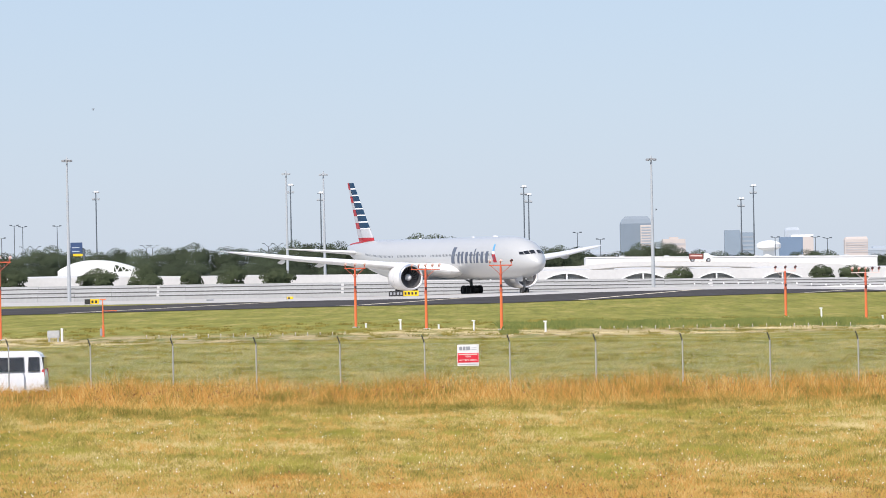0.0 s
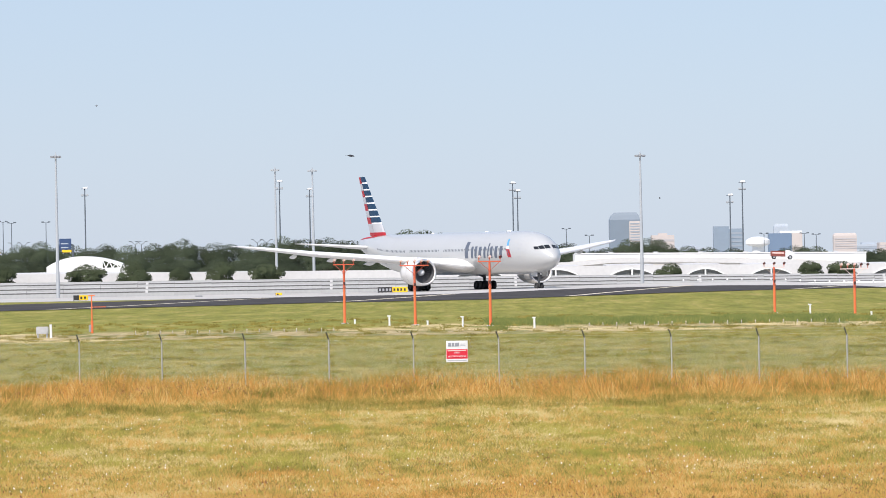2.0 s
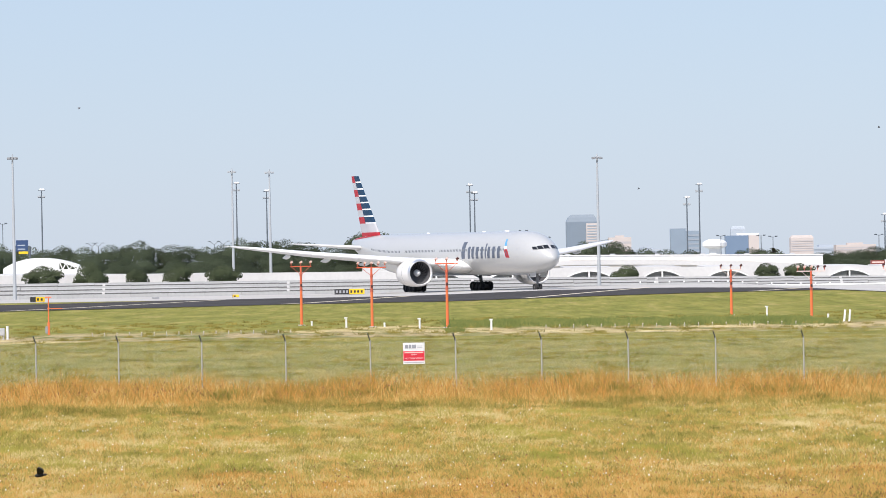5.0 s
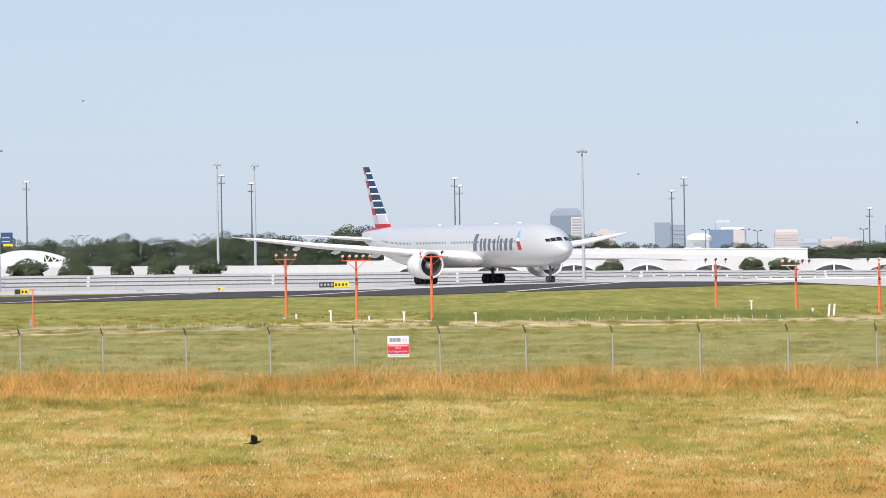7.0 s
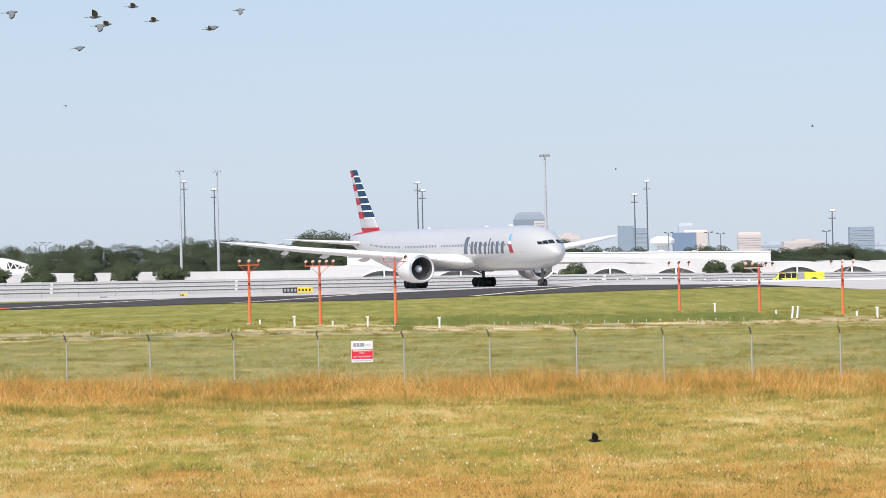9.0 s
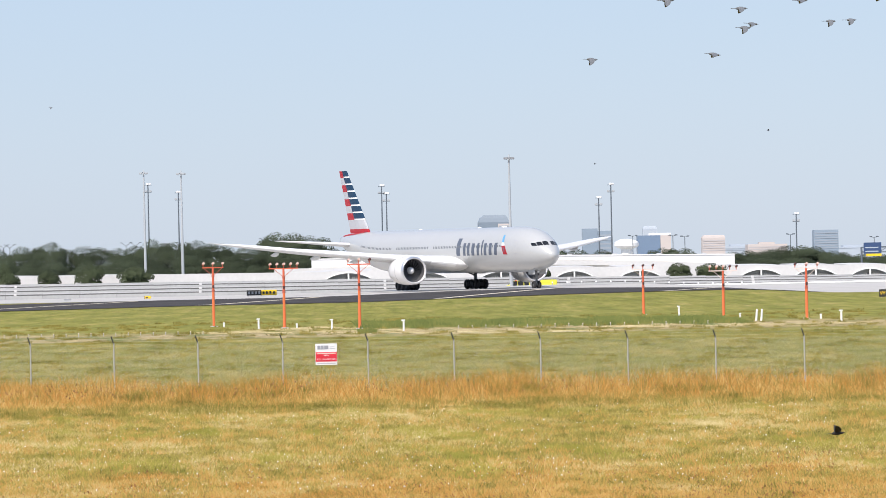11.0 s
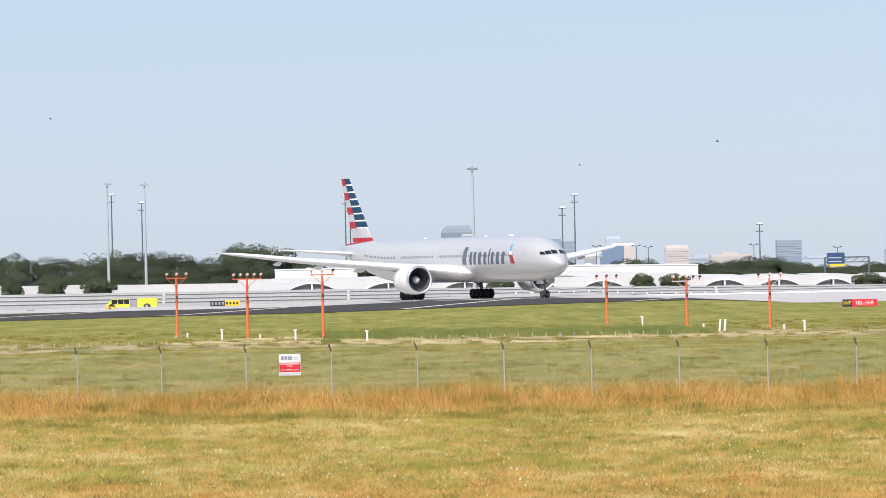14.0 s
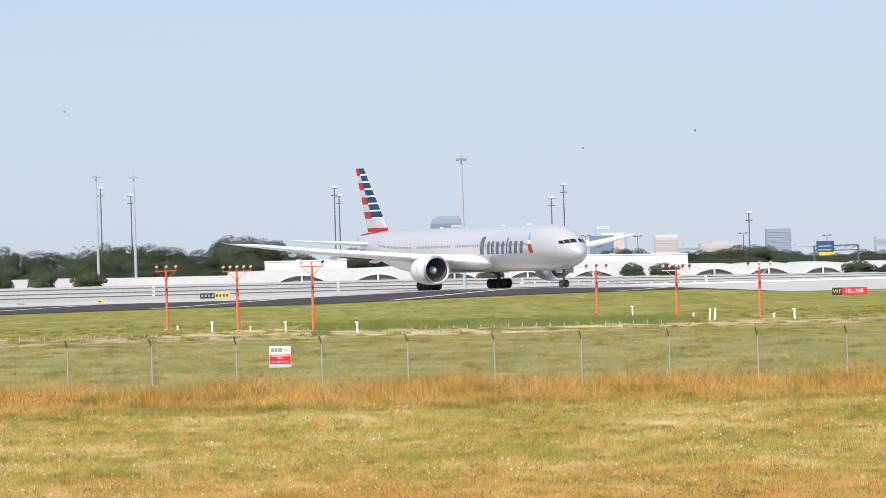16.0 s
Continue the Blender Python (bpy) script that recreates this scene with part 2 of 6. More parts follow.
def box(bm, x0, x1, y0, y1, z0, z1, bevel=0.0):
    m = Matrix.LocRotScale(((x0 + x1) / 2, (y0 + y1) / 2, (z0 + z1) / 2), None, (abs(x1 - x0), abs(y1 - y0), abs(z1 - z0)))
    r = bmesh.ops.create_cube(bm, size=1.0, matrix=m)
    if bevel:
        es = list({e for v in r["verts"] for e in v.link_edges})
        bmesh.ops.bevel(bm, geom=es, offset=bevel, segments=2, affect="EDGES")
    return bm


def boxbm(*a, **k):
    return box(bmesh.new(), *a, **k)


def rod(bm, p, q, r0, r1=None, seg=10):
    p, q = Vector(p), Vector(q)
    r1 = r0 if r1 is None else r1
    m = Matrix.Translation((p + q) / 2) @ (q - p).to_track_quat("Z", "Y").to_matrix().to_4x4()
    bmesh.ops.create_cone(bm, cap_ends=True, segments=seg, radius1=r0, radius2=max(r1, 1e-4), depth=(q - p).length, matrix=m)
    return bm


def rodbm(*a, **k):
    return rod(bmesh.new(), *a, **k)


def loft(bm, rings, cap=True):
    """Joins rings of equally many points into a skin."""
    vs = [[bm.verts.new(p) for p in r] for r in rings]
    n = len(vs[0])
    for a, b in zip(vs, vs[1:]):
        for i in range(n):
            bm.faces.new((a[i], a[(i + 1) % n], b[(i + 1) % n], b[i]))
    if cap:
        bm.faces.new(vs[0][::-1])
        bm.faces.new(vs[-1])
    return bm


def revolve(bm, profile, seg=40, axis_z=0.0, axis_y=0.0):
    """A skin turned about a line along x."""
    return loft(bm, [[(x, axis_y + r * math.cos(2 * math.pi * i / seg), axis_z + r * math.sin(2 * math.pi * i / seg)) for i in range(seg)] for x, r in profile], cap=False)


def smoothstep(a, b, v):
    k = min(1.0, max(0.0, (v - a) / (b - a)))
    return k * k * (3 - 2 * k)


def ground_z(x, y):
    """Height of the land: level field, a gentle rise of the taxiway, a slight fall behind it."""
    z = 0.62 * smoothstep(-14, 42, x) * (1 - smoothstep(50, 64, x)) * smoothstep(440, 560, y) * (1 - smoothstep(800, 830, y))
    z -= 0.75 * smoothstep(790, 835, y)
    return z


# ---- ground ----
def build_ground():
    xs = [-2600, -1200, -600, -300, -180] + [-120 + 4 * i for i in range(66)] + [180, 300, 600, 1200, 2600]
    ys = [-400, -150, -50, 0, 40] + [60 + 5 * i for i in range(28)] + [200 + 10 * i for i in range(70)] + [920, 1000, 1200, 1600, 2400, 3400, 4900]
    verts = [(x, y, ground_z(x, y)) for y in ys for x in xs]
    nx = len(xs)
    faces = [(j * nx + i, j * nx + i + 1, (j + 1) * nx + i + 1, (j + 1) * nx + i) for j in range(len(ys) - 1) for i in range(nx - 1)]
    me = bpy.data.meshes.new("ground")
    me.from_pydata(verts, [], faces)
    for p in me.polygons:
        p.use_smooth = True
    me.materials.append(ground_material())
    return tagged(new("ground", me), "grassy airfield ground, golden near the fence and green beyond", "ground", kind="structure")


def ground_material():
    m = bpy.data.materials.new("grass_ground")
    m.use_nodes = True
    n, l = m.node_tree.nodes, m.node_tree.links
    b = n["Principled BSDF"]
    b.inputs["Roughness"].default_value = 0.95
    b.inputs["Specular IOR Level"].default_value = 0.1
    g = n.new("ShaderNodeNewGeometry")
    sep = n.new("ShaderNodeSeparateXYZ")
    l.new(g.outputs["Position"], sep.inputs[0])

    def noise_at(scale, sx, sy, detail=6, rough=0.6):
        mp = n.new("ShaderNodeMapping")
        mp.inputs["Scale"].default_value = (sx, sy, 1)
        t = n.new("ShaderNodeTexNoise")
        t.inputs["Scale"].default_value, t.inputs["Detail"].default_value, t.inputs["Roughness"].default_value = scale, detail, rough
        l.new(g.outputs["Position"], mp.inputs["Vector"])
        l.new(mp.outputs[0], t.inputs["Vector"])
        return t.outputs["Fac"]

    def ramp(fac, stops):
        r = n.new("ShaderNodeValToRGB")
        r.color_ramp.elements[0].position, r.color_ramp.elements[0].color = stops[0][0], (*stops[0][1], 1)
        r.color_ramp.elements[1].position, r.color_ramp.elements[1].color = stops[-1][0], (*stops[-1][1], 1)
        for p, c in stops[1:-1]:
            e = r.color_ramp.elements.new(p)
            e.color = (*c, 1)
        l.new(fac, r.inputs["Fac"])
        return r.outputs[0]

    def mix(fac, a, c):
        x = n.new("ShaderNodeMix")
        x.data_type = "RGBA"
        l.new(fac, x.inputs["Factor"])
        l.new(a, x.inputs["A"])
        l.new(c, x.inputs["B"])
        return x.outputs["Result"]

    def zone(a, c, wobble):
        ad = n.new("ShaderNodeMath")
        ad.operation = "MULTIPLY_ADD"
        l.new(noise_at(0.06, 1, 0.3), ad.inputs[0])
        ad.inputs[1].default_value = wobble
        l.new(sep.outputs["Y"], ad.inputs[2])
        r = n.new("ShaderNodeMapRange")
        r.inputs["From Min"].default_value, r.inputs["From Max"].default_value = a + wobble / 2, c + wobble / 2
        l.new(ad.outputs[0], r.inputs["Value"])
        return r.outputs[0]

    gold = ramp(noise_at(0.5, 1, 0.5), [(0.3, (0.15, 0.13, 0.03)), (0.5, (0.24, 0.18, 0.05)), (0.68, (0.34, 0.23, 0.08))])
    green = ramp(noise_at(0.42, 1, 0.2, 8, 0.75), [(0.32, (0.12, 0.13, 0.038)), (0.46, (0.19, 0.19, 0.057)), (0.58, (0.28, 0.24, 0.08)), (0.72, (0.42, 0.33, 0.15))])
    lawn = ramp(noise_at(0.30, 1, 0.12, 8, 0.78), [(0.30, (0.14, 0.155, 0.034)), (0.44, (0.215, 0.215, 0.048)), (0.55, (0.275, 0.255, 0.063)), (0.68, (0.42, 0.34, 0.13))])
    straw = ramp(noise_at(0.30, 1, 0.16, 8, 0.8), [(0.42, (0.17, 0.19, 0.06)), (0.50, (0.36, 0.29, 0.14)), (0.66, (0.60, 0.47, 0.28))])
    far = ramp(noise_at(0.05, 1, 1), [(0.3, (0.40, 0.39, 0.36)), (0.7, (0.52, 0.51, 0.47))])
    c = mix(zone(180, 190, 6), gold, green)
    c = mix(zone(318, 330, 40), c, straw)
    c = mix(zone(352, 372, 50), c, lawn)
    c = mix(zone(700, 730, 5), c, far)
    grain = n.new("ShaderNodeMapRange")
    grain.inputs["From Min"].default_value, grain.inputs["From Max"].default_value = 0.3, 0.7
    grain.inputs["To Min"].default_value, grain.inputs["To Max"].default_value = 0.66, 1.22
    l.new(noise_at(1.1, 1, 0.06, 9, 0.8), grain.inputs["Value"])
    sc = n.new("ShaderNodeVectorMath")
    sc.operation = "SCALE"
    l.new(c, sc.inputs[0])
    l.new(grain.outputs[0], sc.inputs["Scale"])
    l.new(sc.outputs[0], b.inputs["Base Color"])
    bp = n.new("ShaderNodeBump")
    bp.inputs["Strength"].default_value, bp.inputs["Distance"].default_value = 0.8, 0.12
    l.new(noise_at(1.6, 1, 1, 8, 0.75), bp.inputs["Height"])
    l.new(bp.outputs[0], b.inputs["Normal"])
    return m


def strip(name, near, far, lift, material, label, category):
    """A paved strip laid on the land between two rows of corners (x, y)."""
    bm = bmesh.new()
    rows = []
    steps = 40
    for i in range(steps + 1):
        def along(line):
            k = i / steps * (len(line) - 1)
            a = min(int(k), len(line) - 2)
            return Vector(line[a]).lerp(Vector(line[a + 1]), k - a)
        p, q = along(near), along(far)
        rows.append([p.lerp(q, j / 6) for j in range(7)])
    vs = [[bm.verts.new((p.x, p.y, ground_z(p.x, p.y) + lift)) for p in r] for r in rows]
    for a, c in zip(vs, vs[1:]):
        for j in range(6):
            bm.faces.new((a[j], c[j], c[j + 1], a[j + 1]))
    ob = part(name, bm, material)
    return tagged(ob, label, category, kind="structure")


ground = build_ground()
taxiway = strip("taxiway", [(-140, 552), (-51, 560), (-26, 582), (-12, 597), (-2, 588), (7, 575), (30, 580), (51, 590), (62, 598)],
                [(-140, 640), (-60, 655), (-30, 696), (-16, 706), (-6, 700), (5, 688), (21, 706), (39, 686), (62, 600)], 0.05, ASPHALT,
                "dark worn asphalt shoulder of the taxiway with pale edge lines", "taxiway")
shoulder = strip("pavement", [(-200, 705), (-60, 712), (-25, 705), (0, 680), (30, 640), (60, 594), (75, 590), (200, 594)],
                 [(-200, 838), (-60, 838), (-25, 838), (0, 838), (30, 838), (60, 838), (75, 838), (200, 838)], 0.02, PALE_PAVE,
                 "pale concrete taxiway on which the airliner rolls", "pavement")


def painted_line(points, half):
    """A faded yellow line painted across the asphalt, bent gently through its points."""
    bm = bmesh.new()
    prev = None
    n = 24
    for i in range(n + 1):
        k = i / n * (len(points) - 1)
        a = min(int(k), len(points) - 2)
        x, y = Vector(points[a]).lerp(Vector(points[a + 1]), k - a)
        z = ground_z(x, y) + 0.058
        pair = (bm.verts.new((x - half, y, z)), bm.verts.new((x + half, y, z)))
        if prev:
            bm.faces.new((prev[0], prev[1], pair[1], pair[0]))
        prev = pair
    tagged(part("taxi_line", bm, LINE_YELLOW), "faded cream-yellow taxi line painted on the asphalt", "road marking", "taxi lines", "structure")


painted_line([(-43, 572), (-36.6, 603), (-24, 684), (-22.4, 694)], 0.55)
painted_line([(-12.5, 602), (-9.5, 612), (3.0, 686)], 0.55)
painted_line([(15.5, 582), (17.0, 590), (34, 690), (36, 704)], 0.5)
painted_line([(41.5, 586), (43, 592), (54.5, 645)], 0.45)

# ---- the airliner ----
DUCT_GREY = mat("inlet_shade_grey", (0.09, 0.09, 0.095), 0.6, var=0.1)
BLADE = mat("fan_blade_face", (0.17, 0.17, 0.175), 0.45, metal=0.3, var=0.15)
# near black for rims, beams and axles, as shade among the tyres
GEAR_DARK = mat("gear_shade_dark", (0.05, 0.05, 0.05), 0.7, var=0.2)
PANE_GREY = mat("cabin_pane_grey", (0.20, 0.21, 0.22), 0.25, var=0.1)
# darker copy of the gear grey, with the shade under the hull put in
GEAR_STRUT = mat("landing_gear_shaded_grey", (0.14, 0.145, 0.15), 0.5, var=0.15)
AIR_SEG = 48
# station aft of the nose, height of the centre, half width, half height
HULL = [(0.0, 4.62, 0.06, 0.06), (0.15, 4.64, 0.42, 0.40), (0.5, 4.69, 0.82, 0.78), (1.2, 4.82, 1.34, 1.28), (2.2, 4.98, 1.86, 1.84), (3.4, 5.16, 2.32, 2.32),
        (5.0, 5.34, 2.72, 2.781), (7.0, 5.47, 2.98, 3.049), (9.5, 5.54, 3.09, 3.162), (12.0, 5.55, 3.10, 3.193), (20.0, 5.55, 3.10, 3.193), (30.0, 5.55, 3.10, 3.193),
        (40.0, 5.55, 3.10, 3.193), (49.0, 5.55, 3.10, 3.193), (53.0, 5.63, 3.04, 3.121), (57.0, 5.86, 2.86, 2.905), (61.0, 6.22, 2.50, 2.534), (65.0, 6.65, 1.96, 2.00),
        (69.0, 7.06, 1.25, 1.45), (71.6, 7.33, 0.62, 0.95), (73.0, 7.45, 0.20, 0.55)]


def hull_at(s):
    for a, b in zip(HULL, HULL[1:]):
        if s <= b[0]:
            k = (s - a[0]) / (b[0] - a[0])
            return [a[i] + k * (b[i] - a[i]) for i in (1, 2, 3)]
    return list(HULL[-1][1:])


def skin(s, deg, out=0.0):
    """A point of the hull: degrees up from the starboard horizontal."""
    zc, w, h = hull_at(s)
    a = radians(deg)
    return Vector((-s, -(w + out) * math.cos(a), zc + (h + out) * math.sin(a)))


def decal(bm, corners, out=0.015, n=4):
    """A patch of paint or glass that follows the hull; corners are (station, degrees)."""
    (s0, a0), (s1, a1), (s2, a2), (s3, a3) = corners
    g = []
    for i in range(n + 1):
        u = i / n
        row = []
        for j in range(n + 1):
            v = j / n
            s = (s0 * (1 - u) + s1 * u) * (1 - v) + (s3 * (1 - u) + s2 * u) * v
            a = (a0 * (1 - u) + a1 * u) * (1 - v) + (a3 * (1 - u) + a2 * u) * v
            row.append(bm.verts.new(skin(s, a, out)))
        g.append(row)
    for i in range(n):
        for j in range(n):
            bm.faces.new((g[i][j], g[i + 1][j], g[i + 1][j + 1], g[i][j + 1]))
    return bm


def airfoil(le, chord, thick, n=14):
    """Section points in the x-z plane, nose forward, from leading edge le=(x, y, z)."""
    pts = []
    for i in range(n):
        u = 0.5 - 0.5 * math.cos(math.pi * i / (n - 1))
        t = thick * 2.6 * (math.sqrt(u) * 0.6 - 0.3 * u - 0.27 * u * u)
        pts.append((u, max(t, 0.002)))
    up = [(le[0] - u * chord, le[1], le[2] + t * chord * 1.1) for u, t in pts]
    lo = [(le[0] - u * chord, le[1], le[2] - t * chord * 0.8) for u, t in pts[::-1][1:-1]]
    return up + lo


def build_wing(parent, side):
    """side -1: starboard, 1: port."""
    # lateral, leading edge station, trailing edge station, height, thickness
    cuts = [(2.2, 23.2, 39.2, 3.55, 0.13), (3.4, 24.6, 39.2, 3.75, 0.13), (6.5, 26.9, 39.3, 4.15, 0.115), (10.2, 29.4, 39.7, 4.6, 0.105),
            (16.0, 33.4, 41.4, 5.25, 0.12), (22.0, 37.5, 43.3, 5.9, 0.13), (27.0, 40.9, 45.0, 6.6, 0.14), (30.0, 43.0, 46.0, 7.0, 0.13),
            (31.5, 44.8, 46.5, 7.22, 0.08), (32.4, 46.5, 47.0, 7.36, 0.07)]
    bm = loft(bmesh.new(), [airfoil((-a, side * y, z), b - a, t) for y, a, b, z, t in cuts])
    wing = part("wing", bm, WING_GREY, parent, "swept light grey wing", smooth=True)
    # leading-edge slats of bare metal
    bm = bmesh.new()
    for c, d in zip(cuts[1:8], cuts[2:9]):
        k0, k1 = 0.03, 0.97
        ring = []
        for k in (k0, k1):
            y, a, b, z, t = [c[i] + k * (d[i] - c[i]) for i in range(5)]
            ch = b - a
            pts = [(0.13, t * 0.52), (0.05, t * 0.40), (0.0, t * 0.19), (-0.014, 0.0), (0.0, -t * 0.15), (0.05, -t * 0.31), (0.075, -t * 0.27), (0.1, t * 0.2)]
            ring.append([(-a - u * ch + 0.02, side * y, z + w * ch + 0.012) for u, w in pts])
        loft(bm, ring)
    part("slats", bm, SLAT, wing, "pale leading edge slats", smooth=False)
    # flap-track fairings under the trailing edge
    for y, s, z, ln in ((6.2, 38.0, 3.75, 4.6), (13.0, 38.6, 4.55, 4.6), (18.5, 40.4, 5.15, 4.0), (24.0, 42.3, 5.75, 3.2)):
        prof = [(-1.0, 0.02), (-0.7, 0.22), (-0.3, 0.34), (0.1, 0.33), (0.6, 0.2), (1.0, 0.03)]
        ring = [[(-s - u * ln / 2, side * y + 0.55 * r * math.cos(2 * math.pi * i / 12), z - 0.2 - 0.12 * u + r * math.sin(2 * math.pi * i / 12)) for i in range(12)] for u, r in prof]
        part("flap_fairing", loft(bmesh.new(), ring), WING_GREY, wing, smooth=True)
    # navigation lamp glass at the tip
    part("tip_lamp", boxbm(-46.3, -45.7, side * 31.75 - 0.05, side * 31.75 + 0.05, 7.16, 7.28, bevel=0.02), GLASS_DARK, wing)
    return wing


def build_engine(parent, side):
    y, z, s = side * 9.6, 2.86, 25.6
    outer = [(-1.9, 1.60), (-0.6, 1.66), (-0.15, 1.68), (-0.02, 1.73), (0.0, 1.80), (-0.06, 1.88), (-0.35, 1.99), (-1.2, 2.06), (-2.6, 2.05), (-4.2, 1.92), (-5.2, 1.74), (-5.22, 1.60), (-4.0, 1.55)]
    bm = revolve(bmesh.new(), [(-s + x, r) for x, r in outer], 48, z, y)
    eng = part("engine", bm, NACELLE, parent, "large grey turbofan nacelle", smooth=True)
    lip = [(-0.30, 1.675), (-0.15, 1.685), (-0.02, 1.735), (0.005, 1.80), (-0.06, 1.89), (-0.34, 2.0)]
    part("inlet_lip", revolve(bmesh.new(), [(-s + x + 0.012, r * 1.004) for x, r in lip], 48, z, y), METAL, eng, "polished inlet lip", smooth=True)
    # dark sleeve over the inner barrel, its colour stands for the inlet's shade
    part("inlet_duct", revolve(bmesh.new(), [(-s - 0.32, 1.668), (-s - 0.6, 1.645), (-s - 1.72, 1.59)], 48, z, y), DUCT_GREY, eng, "inlet duct darkened for the shade inside it", smooth=True)
    core = [(-4.0, 1.55), (-4.8, 1.15), (-6.6, 0.86), (-6.62, 0.74), (-6.3, 0.66), (-7.6, 0.22), (-7.8, 0.03)]
    part("core_nozzle", revolve(bmesh.new(), [(-s + x, r) for x, r in core], 32, z, y), STRUT, eng, smooth=True)
    # fan
    # the disc is near black, as the shade behind the blades
    bm = revolve(bmesh.new(), [(-1.75, 0.02), (-1.75, 1.62)], 40)
    fan = part("fan", bm, FAN_DARK, eng)
    fan.matrix_local = pose(-s, y, z)
    bm = bmesh.new()
    for i in range(22):
        a = 2 * math.pi * i / 22
        rows = []
        for r, tw, w in ((0.42, 0.35, 0.13), (0.9, 0.7, 0.16), (1.3, 0.95, 0.19), (1.6, 1.12, 0.20)):
            for sg in (-1, 1):
                off = sg * w
                b = a + 0.18 * (r - 0.4) + off * math.sin(tw) / r
                rows.append((-1.42 + off * math.cos(tw), r * math.cos(b), r * math.sin(b)))
        vs = [bm.verts.new(p) for p in rows]
        for k in range(3):
            bm.faces.new((vs[2 * k], vs[2 * k + 1], vs[2 * k + 3], vs[2 * k + 2]))
    blades = part("fan_blades", bm, BLADE, fan, "curved fan blades")
    cone = [(-0.70, 0.01), (-0.73, 0.12), (-0.86, 0.29), (-1.12, 0.46), (-1.5, 0.55)]
    part("spinner", revolve(bmesh.new(), cone, 24), LIVERY_WHITE, fan, "white spinner cone", smooth=True)
    # pylon
    ring = []
    for s2, zlo, zhi, w in ((27.0, 4.75, 4.85, 0.05), (28.5, 4.6, 5.15, 0.24), (31.5, 4.2, 5.0, 0.28), (35.5, 4.2, 4.7, 0.06)):
        ring.append([(-s2, y - w, zlo), (-s2, y + w, zlo), (-s2, y + w, zhi), (-s2, y - w, zhi)])
    part("pylon", loft(bmesh.new(), ring), NACELLE, eng)
    # access door seams
    part("cowl_seam", revolve(bmesh.new(), [(-s - 2.38, 2.056), (-s - 2.38, 2.064), (-s - 2.43, 2.064), (-s - 2.43, 2.056)], 48, z, y), STRUT, eng)
    return eng, fan


def wheel_bm(r, w):
    prof = [(-w / 2 * 0.6, r * 0.55), (-w / 2, r * 0.62), (-w / 2, r * 0.86), (-w / 2 * 0.7, r * 0.97), (0, r), (w / 2 * 0.7, r * 0.97), (w / 2, r * 0.86), (w / 2, r * 0.62), (w / 2 * 0.6, r * 0.55)]
    bm = bmesh.new()
    seg = 24
    loft(bm, [[(rr * math.cos(2 * math.pi * i / seg), yy, rr * math.sin(2 * math.pi * i / seg)) for i in range(seg)] for yy, rr in prof], cap=False)
    return bm


WHEELS = []


def add_wheel(gear, x, y, r, w):
    tyre = part("wheel", wheel_bm(r, w), RUBBER, gear, "black tyre", smooth=True)
    tyre.matrix_local = pose(x, y, r)
    rim = bmesh.new()
    bmesh.ops.create_cone(rim, cap_ends=True, segments=16, radius1=r * 0.57, radius2=r * 0.57, depth=w * 0.55, matrix=pose(0, 0, 0, 90))
    for i in range(6):
        a = math.pi * i / 3
        bmesh.ops.create_cone(rim, cap_ends=True, segments=6, radius1=0.045, radius2=0.045, depth=w * 0.66, matrix=pose(0.3 * r * math.cos(a), 0, 0.3 * r * math.sin(a), 90))
    part("rim", rim, GEAR_DARK, tyre)
    WHEELS.append((tyre, x, y, r))


